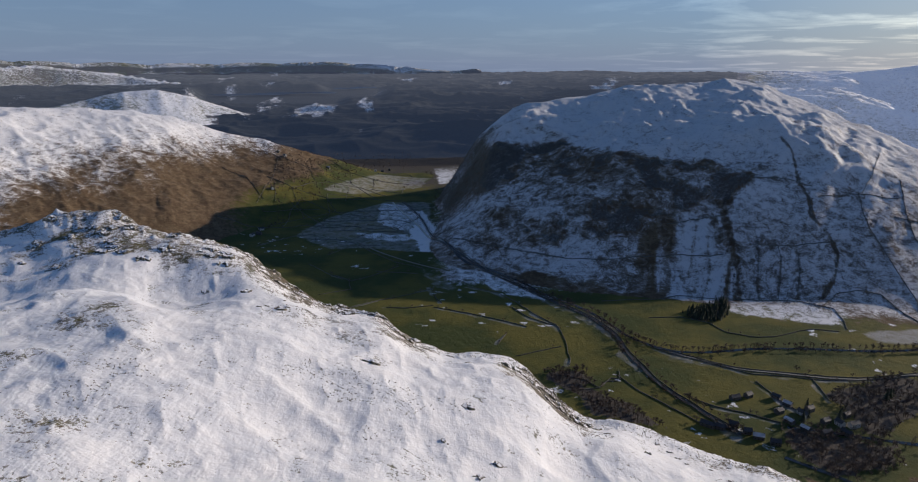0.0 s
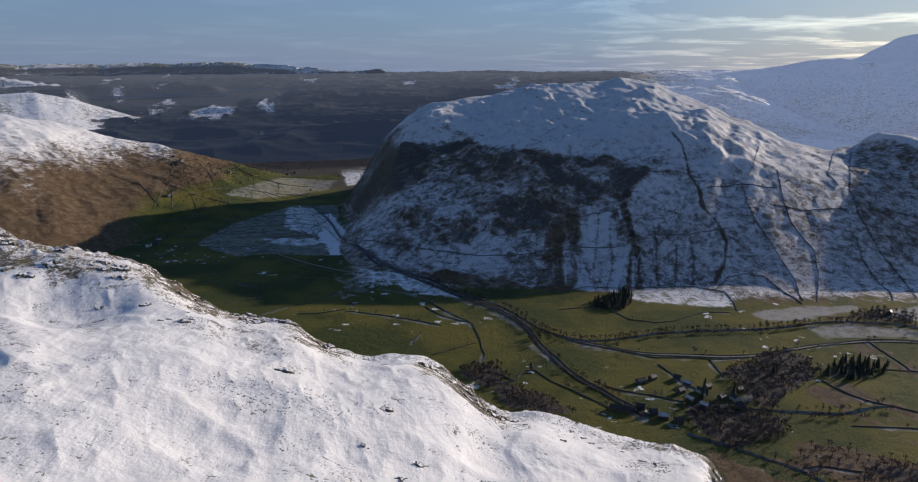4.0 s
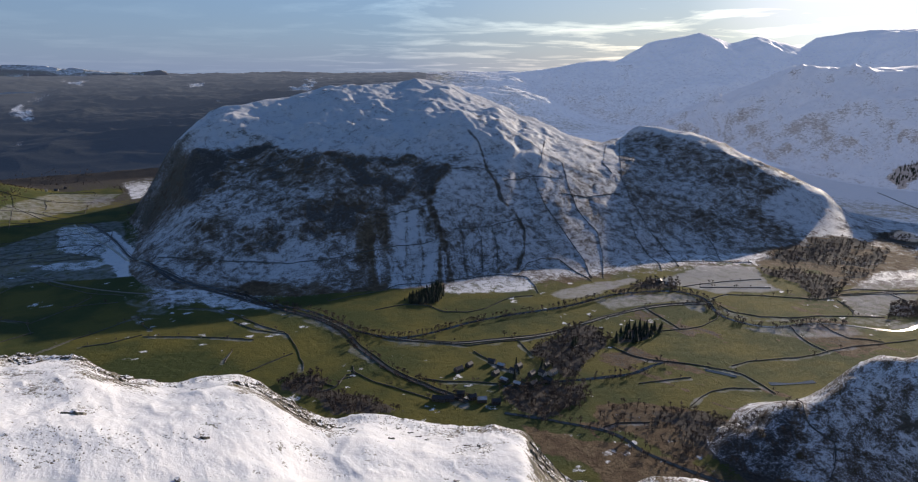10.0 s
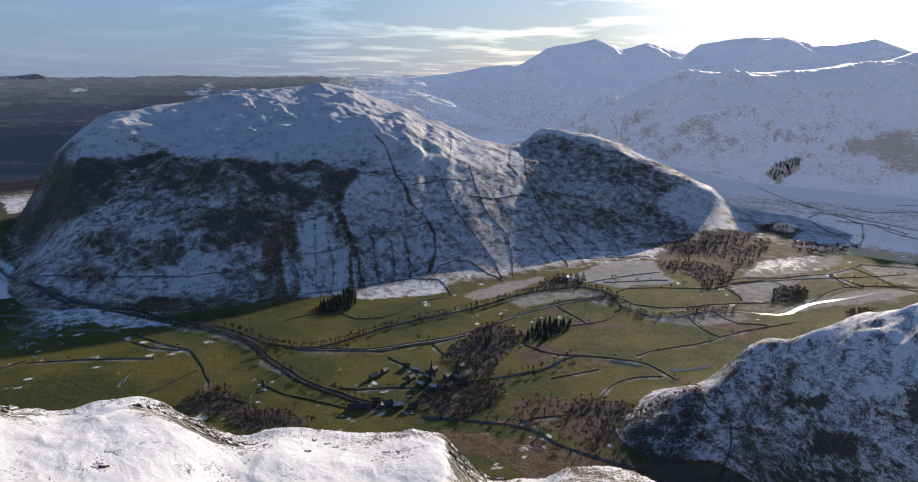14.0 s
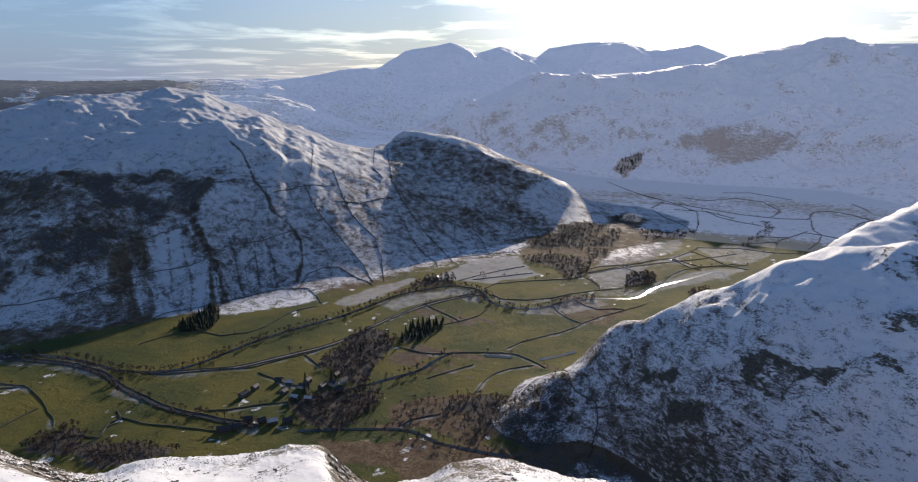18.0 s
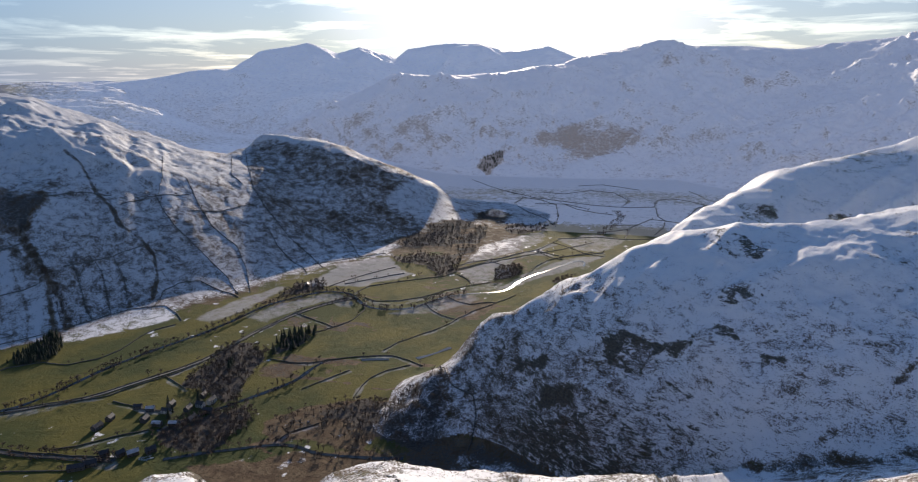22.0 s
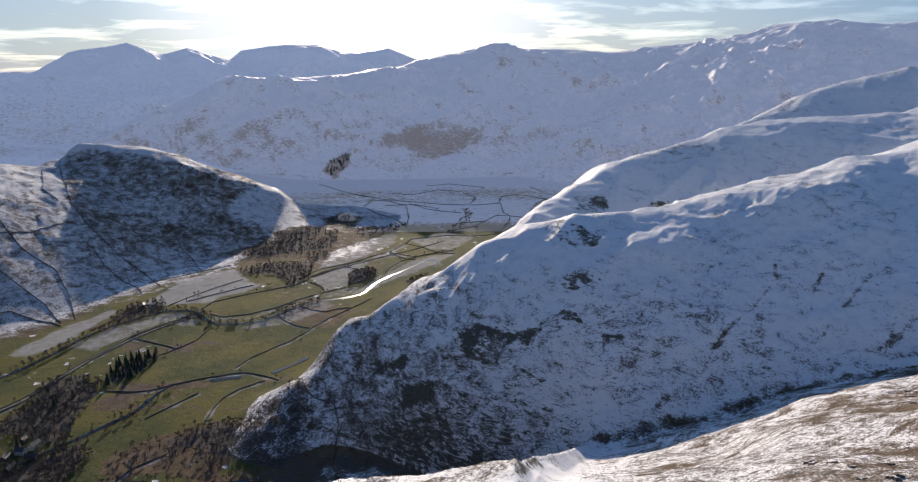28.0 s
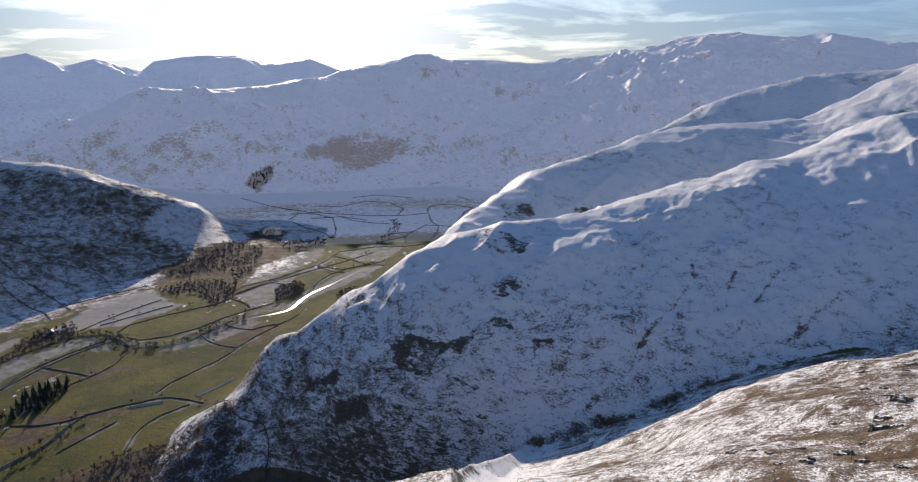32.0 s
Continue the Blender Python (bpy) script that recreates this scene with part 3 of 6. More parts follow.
def fell_opposite(x, y, d, az):
    """The broad fell across the valley: a gently sloping top that breaks into a steep face."""
    h, s = crest(x, y, RIDGE_OPPOSITE + RIDGE_CRAG, 1.22, 110, 0.75)
    line = np.array(RIDGE_OPPOSITE + RIDGE_CRAG[:4], float)
    bearing = np.degrees(np.arctan2(line[:, 0], line[:, 1]))
    top_d, top_z = np.interp(az, bearing, np.hypot(line[:, 0], line[:, 1])), np.interp(az, bearing, line[:, 2])
    foot_d = np.interp(az, [-2, 2, 6, 11, 24, 29, 36, 45], [1330, 1260, 1205, 1165, 1175, 1225, 1260, 1290])
    u = (top_d - d) / (top_d - foot_d)
    even = np.interp(u, [0, 0.12, 0.42, 0.53, 0.95, 1], [1, 0.985, 0.89, 0.73, 0.03, 0])
    flank = np.interp(u, [0, 0.1, 0.22, 0.4, 0.9, 1], [1, 0.97, 0.88, 0.64, 0.05, 0])
    right, left = smooth(20, 34, az), 1 - smooth(5, 17, az)
    face = top_z * (np.interp(u, FACE_U, FACE_Z) * (1 - right - left) + even * right + flank * left) - np.maximum(u - 1, 0) * 320
    share = smooth(0, 4, az) * (1 - smooth(29, 46, az)) * smooth(0.0, 0.08, u)
    h, s = h + (face - h) * share, s + (np.clip(u, 0, 2) - s) * share
    edge = np.interp(d, [1300, 1440, 1540, 1640, 1760, 1900, 2400], [-2.6, -1.5, 0.0, 1.6, 2.8, 3.2, 3.2])
    return h - 0.85 * 35 * np.logaddexp(0, (edge - az) * d * 0.01745 / 35), s


def land(x, y):
    """Height and kind of the land at x, y (arrays). Kinds: 0 valley floor, then one a hill, in the order of HILLS."""
    d = np.hypot(x, y)
    az = np.degrees(np.arctan2(x, y))
    az = np.where(az < -70, az + 360, az)
    # valley floor, the gill that climbs out of it, the low country beyond
    base = 1.5 * fbm(x, y, 160, 3, 3)
    gill = np.interp(az, [50, 57, 74, 86, 97, 104, 113, 125, 145, 290], [0, 3, 20, 52, 94, 129, 168, 220, 300, 320])
    base = base + gill * (1 - smooth(680, 800, d))
    base = base + smooth(2250, 3000, d) * smooth(24, 36, az) * (1 - smooth(44, 60, az)) * 105
    td = true_distance(d)
    k = d / td
    spread = 1 - smooth(30, 40, az)
    rolling = (110 * ridged(x * td / np.maximum(d, 1), y * td / np.maximum(d, 1), 900, 4, 21) + 110 * fbm(x * td / np.maximum(d, 1), y * td / np.maximum(d, 1), 3500, 3, 29) + 10) * smooth(2500, 3300, d)
    rolling = np.minimum(rolling, 215)
    for a0, a1, d0, d1 in ((-21, -10.5, 3740, 3800), (-10.8, -7.0, 3900, 3940)):
        basin = smooth(a0 - 1.5, a0, az) * (1 - smooth(a1, a1 + 1.5, az)) * smooth(d0 - 520, d0 - 60, d) * (1 - smooth(d1 + 20, d1 + 80, d))
        rolling = rolling * (1 - basin)
    far = 420 - k * (420 - np.maximum(rolling, 0)) - 4 * np.clip((d - 2700) / 2100, 0, 1)
    base = np.where(d > 2500, base * (1 - spread) + (base * (1 - smooth(2500, 2900, d)) + far) * spread, base)
    hills = [
        fell_opposite(x, y, d, az),
        crest(x, y, RIDGE_LEFT, 1.15),
        crest(x, y, RIDGE_RIGHT, 1.55),
        higher(crest(x, y, RIDGE_BEHIND, 1.6), crest(x, y, RIDGE_UPPER, 1.6)),
        higher(crest(x, y, RIDGE_HEAD, 1.25, 70, 0.6), crest(x, y, RIDGE_HEAD_FAR, 1.25)),
        crest(x, y, RIDGE_PEAK, 1.2),
        higher(crest(x, y, RIDGE_LOW_FELL, 1.0), higher(crest(x, y, RIDGE_FAR_FELL, 1.0), crest(x, y, RIDGE_SKYLINE, 1.0))),
    ]
    # the fell under the camera
    b, zb = np.interp(az, EDGE_AZ, EDGE_B), np.interp(az, EDGE_AZ, EDGE_Z)
    bw, zw, zi = np.interp(az, EDGE_AZ, WIDE_B), np.interp(az, EDGE_AZ, WIDE_Z), np.interp(az, EDGE_AZ, WIDE_I)
    part = smooth(0.35, 1.0, np.clip(d / b, 0, 1))
    bb, zz = bw + (b - bw) * part, zw + (zb - zw) * part
    inside = zz + (zi - zz) * (bb - d) / (bb - 100)
    inside = np.minimum(inside, zi + 12)
    inside = inside - 15 * np.exp(-((d / b - 0.77) / 0.11) ** 2) * (1 - smooth(-25, -15, az))
    out = np.maximum(d - b, 0)
    fell = np.where(d < b, inside, zb - out * 0.9 * smooth(-10, 25, out))
    u = np.clip((b - d) / 60, 0, 1)
    fell = fell + np.where(d < b, u * (13 * fbm(x, y, 130, 3, 41) + 3.5 * ridged(x, y, 48, 3, 47) - 1.5 + 0.5 * fbm(x, y, 6, 3, 49)), 0)
    brink = (1 - smooth(0, 45, np.abs(d - b))) * (5.0 + 4.0 * (1 - smooth(-22, -14, az)))
    fell = fell + brink * (ridged(x, y, 30, 5, 53, 0.6) - 0.45) * (1 - smooth(76, 84, az))
    fell = 338 + 6 * fbm(x, y, 60, 3, 43) + (fell - 338 - 6 * fbm(x, y, 60, 3, 43)) * smooth(15, 112, d)
    hills.append((fell, fell * 0))
    # knolls, gullies and crags
    rough = [1.3, 1.0, 1.1, 1.0, 4.0, 2.4, 0.5, 0.0]
    fineness = [0.9, 1.0, 1.0, 0.7, 0.3, 0.4, 1.0, 1.0]
    stack = [base]
    knolls, crags, bumps = ridged(x, y, 360, 4, 61), ridged(x + 0.4 * y, y * 1.3, 215, 5, 64, 0.55), fbm(x, y, 60, 4, 67)
    gullies = ridged(az * 26 + 25 * bumps, d * 0.16, 70, 4, 73)
    slanting = ridged(y * 0.95 + x * 0.35 + 20 * bumps, (x * 0.9 - y * 0.3) * 0.22, 75, 4, 73)
    gullied = [9, 5, 0, 6, 42, 12, 0, 0]
    for (h, s), a, g, fn in zip(hills, rough, gullied, fineness):
        if g == 0 and a > 1.05:
            h = h - 4 * (slanting - 0.4) * smooth(0.05, 0.3, s) * smooth(20, 90, h)
        if a:
            h = h - g * (gullies - 0.4) * smooth(0.08, 0.35, s) * smooth(20, 90, h)
            up = smooth(2, 90, h) * (min(a, 1.0) * 0.6 + (a - min(a, 1.0) * 0.6) * smooth(0.0, 0.16, s))
            if a == rough[0]:
                up = up * (0.3 + 0.7 * np.maximum(smooth(150, 235, h), smooth(39, 43, az) * (1 - smooth(50, 54, az)) * smooth(60, 120, h)))
                h = h + smooth(165, 240, h) * smooth(0.0, 0.12, s) * (15 * fbm(x, y * 1.2, 150, 4, 69) + 9 * (ridged(x * 1.2, y, 80, 3, 71) - 0.45))
            h = h + up * (24 * (knolls - 0.45) + fn * (15 * (crags - 0.4) + 6 * bumps))
        stack.append(h)
    stack = np.array(stack)
    kind = np.argmax(stack, axis=0)
    top = stack.max(axis=0)
    soft = 6.0
    z = top + soft * np.log(np.exp((stack - top) / soft).sum(axis=0)) - 0.0
    # small steps of rock on steep ground
    return z, kind


HILLS = ["fell_opposite", "fell_across_valley", "fell_beyond_gill", "upper_fells", "mountain_at_valley_head", "distant_peaks", "distant_fells", "snowy_fell", "crag_hill"]


def height(x, y):
    z, kind = land(np.array([float(x)]), np.array([float(y)]))
    return float(z[0])


def patch(x, y, outline, edge=12.0, wobble=25.0, size=60.0):
    """1 inside an outline on the map, 0 outside, with an uneven border."""
    pts = np.array(outline, float)
    lo, hi = pts.min(axis=0) - edge - wobble - 5, pts.max(axis=0) + edge + wobble + 5
    out = np.zeros(x.shape)
    near = np.nonzero((x > lo[0]) & (x < hi[0]) & (y > lo[1]) & (y < hi[1]))[0]
    if not len(near):
        return out
    px, py = x[near], y[near]
    inside, gap = np.zeros(len(near), bool), np.full(len(near), 1e9)
    for (x0, y0), (x1, y1) in zip(pts, np.roll(pts, -1, axis=0)):
        if y0 != y1:
            inside ^= ((y0 > py) != (y1 > py)) & (px < (x1 - x0) * (py - y0) / (y1 - y0) + x0)
        dx, dy = x1 - x0, y1 - y0
        t = np.clip(((px - x0) * dx + (py - y0) * dy) / (dx * dx + dy * dy + 1e-9), 0, 1)
        gap = np.minimum(gap, np.hypot(px - x0 - t * dx, py - y0 - t * dy))
    signed = np.where(inside, gap, -gap) + wobble * fbm(px, py, size, 4, 91)
    out[near] = smooth(-edge, edge, signed)
    return out


# fields with a thin cover of frost and snow on the valley floor
FROST_FIELDS = []
SNOW_FIELDS = []


def frosted(value, outline):
    FROST_FIELDS.append((value, outline))


def snowed(value, outline):
    SNOW_FIELDS.append((value, outline))


frosted(0.95, [(943, 935), (1054, 963), (1147, 904), (1106, 856), (1061, 778), (1017, 782), (937, 821), (912, 871), (876, 929)])
frosted(0.85, [(643, 958), (749, 972), (862, 966), (870, 940), (801, 929), (717, 912), (654, 917)])
frosted(0.55, [(883, 763), (884, 732), (909, 692), (1003, 651), (1093, 607), (1116, 582), (1084, 563), (1059, 586), (989, 641), (891, 678), (868, 725)])
frosted(0.7, [(698, 887), (772, 894), (868, 856), (888, 817), (868, 770), (837, 754), (829, 773), (834, 821), (775, 833), (709, 834)])
frosted(0.75, [(1123, 690), (1211, 680), (1285, 651), (1163, 582), (1102, 612), (1070, 633)])
frosted(0.5, [(92, 1218), (129, 1179), (170, 1115), (230, 1055), (258, 968), (222, 1020), (172, 1068), (123, 1138), (87, 1172)])
frosted(0.7, [(849, 677), (916, 652), (972, 635), (967, 605), (1022, 592), (1007, 572), (919, 591), (887, 619), (858, 651)])
frosted(0.45, [(291, 888), (352, 865), (414, 824), (465, 804), (448, 792), (378, 833), (312, 865)])
frosted(0.6, [(-432, 1997), (-373, 2207), (-280, 2475), (-106, 2407), (-130, 2241), (-244, 2136), (-345, 2026)])
frosted(0.5, [(-79, 1298), (-46, 1257), (8, 1185), (-15, 1159), (-49, 1185)])
frosted(0.75, [(1300, 650), (1450, 625), (1430, 570), (1340, 545), (1320, 625)])
frosted(0.85, [(1130, 640), (1290, 640), (1240, 680), (1130, 700)])
frosted(0.8, [(1060, 570), (1320, 470), (1420, 470), (1330, 540), (1180, 570)])
frosted(0.7, [(1500, 625), (1600, 560), (1580, 470), (1430, 480), (1420, 560)])
frosted(0.7, [(1170, 720), (1350, 760), (1560, 690), (1450, 640), (1260, 680)])
frosted(0.62, [(-424, 1584), (-372, 1775), (-229, 1996), (-89, 1995), (-51, 1414), (-198, 1458), (-311, 1462)])
snowed(0.6, [(491, 1079), (608, 1078), (667, 1038), (643, 983), (567, 1004), (493, 1031), (458, 1048)])
snowed(0.95, [(-69, 1716), (-110, 1868), (-159, 1827), (-125, 1592), (-86, 1439), (-51, 1407), (-46, 1475)])
snowed(0.5, [(-247, 1993), (-151, 1952), (-100, 1684), (-142, 1622), (-231, 1720)])
frosted(0.5, [(-114, 2608), (32, 1970), (80, 1833), (77, 1746), (-28, 2412)])
snowed(0.55, [(-259, 1604), (-130, 1595), (-114, 1515), (-206, 1533)])
snowed(0.5, [(28, 1246), (69, 1235), (183, 1125), (158, 1104), (63, 1163)])
snowed(0.6, [(-104, 2644), (123, 2802), (104, 2362), (-70, 2305)])
WOOD_A = [(484, 756), (540, 784), (577, 805), (630, 813), (641, 780), (624, 736), (563, 695), (531, 680), (495, 652), (477, 661), (478, 706)]
WOOD_B = [(386, 680), (430, 676), (502, 641), (483, 600), (450, 583), (398, 584), (386, 606), (371, 638)]
WOOD_C = [(520, 545), (574, 526), (622, 445), (648, 423), (592, 385), (568, 370), (517, 376), (507, 399), (528, 491)]
PINES = [(617, 727), (659, 757), (693, 754), (736, 746), (726, 724), (666, 709), (619, 709)]
COPSE = [(391, 1043), (431, 1069), (489, 1087), (471, 1037), (442, 1004), (396, 1013)]
WOOD_D = [(1169, 922), (1280, 961), (1375, 938), (1397, 959), (1503, 941), (1512, 908), (1651, 941), (1734, 947), (1677, 856), (1555, 820), (1598, 717), (1563, 683), (1476, 726), (1349, 758), (1229, 752), (1127, 703), (1062, 721), (1059, 757), (1116, 822), (1116, 864)]
CLUMP = [(1176, 637), (1214, 636), (1244, 608), (1195, 577), (1149, 574), (1107, 599)]
TREE_ROW = [(819, 924), (891, 948), (937, 907), (892, 864), (851, 890)]
BRACKEN_SLOPE = [(365, 580), (411, 540), (454, 481), (493, 409), (190, 158), (389, 468), (362, 529)]
WOOD_BROW = [(119, 822), (144, 838), (182, 837), (193, 791), (176, 784), (215, 738), (247, 682), (200, 690), (170, 710), (160, 751)]
GILL_SCRUB = [(477, 590), (532, 567), (580, 526), (608, 434), (580, 406), (538, 451), (484, 441), (484, 498), (459, 553)]
SCRUB = [(1160, 494), (1205, 495), (1230, 470), (1170, 465)]
WOOD_FAR = [(-52, 1443), (-89, 1995), (-72, 2409), (-113, 2581), (-349, 2664), (-462, 2251), (-602, 2166), (-560, 2752), (-211, 2794), (32, 1986), (80, 1900), (-20, 1640), (-10, 1420)]
WOODS = [WOOD_A, WOOD_B, WOOD_C, WOOD_BROW, WOOD_D, CLUMP, TREE_ROW, SCRUB, COPSE, PINES]
GREEN_FIELD = [(1378, 615), (1461, 591), (1399, 514), (1326, 547)]
RIVER_LINE = [(1299, 478), (1337, 490), (1336, 510), (1283, 522), (1233, 534), (1177, 554), (1129, 557), (1074, 551), (1045, 571), (1017, 607), (988, 629), (951, 645), (889, 655), (864, 690), (855, 732), (879, 775), (898, 806), (888, 845), (875, 864), (823, 887), (764, 902), (687, 889), (633, 885), (563, 892), (508, 899), (451, 897), (403, 889), (360, 885), (322, 891), (292, 917), (268, 952), (261, 978), (244, 1027), (223, 1067), (198, 1099), (164, 1138), (131, 1195), (99, 1234), (52, 1291), (9, 1318), (-25, 1431), (-70, 1535), (-108, 1686), (-159, 1829), (-210, 1996)]
ROAD_LINE = [(-173, 1996), (-105, 1776), (-72, 1592), (-38, 1431), (70, 1250), (91, 1224), (123, 1185), (156, 1128), (190, 1086), (213, 1052), (234, 1013), (251, 964), (255, 930), (255, 881), (265, 842), (271, 795), (285, 762), (297, 737), (308, 712), (322, 685), (332, 663)]
HILL_WALLS = []
FIELD_WALLS = []


def hill_wall(*points):
    HILL_WALLS.append(list(points))


def field_wall(*points):
    FIELD_WALLS.append(list(points))


field_wall((95, 1076), (110, 1046), (125, 1022), (149, 999), (165, 985), (167, 964), (169, 934), (167, 900), (165, 869), (161, 847))
field_wall((86, 876), (121, 891), (158, 907))
field_wall((78, 956), (62, 920))
field_wall((228, 829), (225, 806), (241, 768), (263, 736), (284, 705), (295, 689))
field_wall((225, 804), (211, 806), (191, 780), (161, 772))
field_wall((139, 814), (173, 804), (190, 777))
field_wall((306, 745), (328, 726), (357, 711), (391, 690))
field_wall((327, 1022), (384, 1026), (420, 1002), (436, 960), (473, 941), (508, 942), (557, 964), (585, 970), (618, 960))
field_wall((263, 1102), (308, 1103), (366, 1102), (405, 1113), (473, 1095), (547, 1089), (612, 1084), (662, 1052), (649, 999), (636, 968))
field_wall((490, 801), (484, 768), (480, 740))
field_wall((408, 794), (413, 765), (417, 736), (425, 717))
field_wall((765, 822), (760, 778), (754, 738), (750, 720))
field_wall((719, 727), (759, 716), (792, 711), (840, 724), (876, 751))
field_wall((907, 873), (957, 869), (1023, 856), (1083, 837))
field_wall((907, 800), (949, 804), (1003, 770), (1045, 741), (1083, 709), (1125, 703), (1145, 710), (1195, 692), (1244, 678), (1292, 658))
field_wall((892, 768), (888, 736), (916, 698), (956, 672), (1008, 655), (1055, 634), (1105, 604))
field_wall((1112, 685), (1096, 661), (1063, 630))
field_wall((1232, 677), (1219, 632))
field_wall((927, 650), (906, 623), (893, 592), (891, 576), (888, 555))
field_wall((979, 634), (967, 605), (964, 573), (984, 558), (998, 539))
field_wall((720, 586), (756, 586), (793, 576), (827, 563), (871, 557), (900, 558), (943, 550), (983, 539), (1056, 524))
field_wall((607, 715), (613, 681), (626, 652), (652, 632), (681, 604), (702, 580), (713, 559), (710, 528), (705, 501))
field_wall((580, 526), (607, 537), (635, 544), (667, 538), (698, 518))
field_wall((563, 604), (613, 591), (639, 584))
field_wall((451, 538), (477, 537), (509, 521))
field_wall((573, 799), (625, 807), (695, 816), (769, 826), (827, 814), (881, 796), (896, 789))
field_wall((291, 915), (318, 882), (374, 847), (410, 816), (457, 808), (503, 795), (546, 794), (573, 799))
field_wall((228, 825), (222, 801))
field_wall((193, 782), (204, 796), (219, 796))
field_wall((1136, 725), (1197, 717), (1257, 675), (1340, 642), (1370, 626), (1453, 618), (1496, 618))
field_wall((1453, 618), (1429, 562), (1398, 507), (1401, 466))
field_wall((1356, 619), (1326, 562), (1325, 540))
field_wall((1160, 559), (1249, 569), (1306, 567), (1351, 544), (1433, 478))
field_wall((1109, 692), (1091, 652), (1061, 627))
field_wall((1005, 1008), (1086, 972), (1164, 928))
field_wall((935, 855), (972, 838), (1056, 793))
field_wall((-193, 1076), (-144, 1112), (-92, 1143), (-49, 1175))
field_wall((-45, 1076), (17, 1048), (76, 1012), (114, 985))
field_wall((-55, 1185), (-42, 1121), (-30, 1100))
field_wall((-130, 1076), (-87, 1073), (-46, 1085))
field_wall((19, 1185), (75, 1150), (104, 1104), (130, 1045), (163, 992))
field_wall((-548, 1757), (-480, 1811), (-410, 1842))
field_wall((-487, 1842), (-420, 1769), (-375, 1709))
field_wall((-570, 1971), (-536, 1836))
field_wall((-339, 1689), (-272, 1669), (-222, 1642))
field_wall((-343, 1628), (-252, 1637), (-192, 1653), (-142, 1622))
field_wall((-514, 1959), (-428, 2074), (-320, 2120), (-238, 2080))
field_wall((-730, 1971), (-653, 1951), (-568, 1830))
field_wall((-485, 1485), (-422, 1573), (-367, 1597))
field_wall((-259, 1260), (-216, 1223), (-174, 1261), (-130, 1319))
field_wall((1610, 681), (1735, 724), (1904, 804), (1916, 831))
field_wall((1805, 895), (1739, 823), (1682, 739), (1626, 693))
field_wall((1847, 927), (1963, 950), (1954, 880), (1900, 813))
field_wall((1916, 778), (1870, 719), (1848, 651), (1843, 592))
field_wall((1876, 866), (1925, 782), (1884, 684))
field_wall((2090, 940), (2095, 851), (2202, 800), (2200, 708), (2092, 620), (1985, 608))
field_wall((2049, 1062), (1977, 912), (1963, 797), (1953, 689), (1969, 593), (2024, 520))
field_wall((2024, 520), (2144, 541), (2192, 500), (2181, 446), (2133, 377))
field_wall((2027, 514), (1891, 472), (1841, 436), (1744, 420), (1669, 421))
field_wall((1841, 436), (1836, 390), (2070, 400), (2153, 380))
field_wall((1713, 550), (1750, 491), (1842, 481), (1841, 436))
field_wall((1578, 474), (1709, 500), (1750, 491))
field_wall((1495, 624), (1562, 550), (1578, 474), (1626, 399))
field_wall((1617, 553), (1688, 499))
field_wall((2206, 1301), (2087, 1131), (2008, 995))
field_wall((2273, 874), (2342, 802), (2300, 648))
field_wall((2365, 486), (2282, 425))
field_wall((1142, 705), (1229, 673), (1318, 626), (1411, 573), (1509, 532))
field_wall((1363, 624), (1348, 548), (1424, 501))
hill_wall((607, 1253), (589, 1200), (559, 1127), (548, 1090))
hill_wall((637, 1225), (632, 1195), (582, 1093))
hill_wall((652, 1394), (728, 1386), (763, 1359))
hill_wall((762, 1327), (836, 1340), (933, 1328))
hill_wall((583, 1233), (643, 1222), (700, 1217), (746, 1216))
hill_wall((856, 1345), (834, 1281), (825, 1241), (826, 1193), (824, 1129), (817, 1065), (781, 995))
hill_wall((974, 1390), (932, 1301), (904, 1222), (911, 1148), (872, 1075), (804, 987))
hill_wall((896, 1273), (959, 1262), (1081, 1276))
hill_wall((1333, 1596), (1208, 1442), (1129, 1333), (1091, 1253), (1073, 1197), (1052, 1128), (1041, 1056), (997, 974))
hill_wall((1030, 1178), (998, 1117), (987, 1073), (972, 1009), (943, 969))
hill_wall((636, 1055), (690, 1098), (729, 1102), (764, 1087), (771, 1053), (775, 1007), (770, 981))
hill_wall((1186, 1084), (1164, 1035), (1112, 968))
hill_wall((-10, 1442), (77, 1368), (152, 1320), (236, 1268), (304, 1250), (365, 1245), (453, 1235), (527, 1217))
hill_wall((446, 1324), (502, 1324), (557, 1319))
hill_wall((1245, 1552), (1120, 1404), (1110, 1352))
hill_wall((1009, 1529), (914, 1396), (863, 1342))
hill_wall((672, 1221), (651, 1156), (618, 1095))


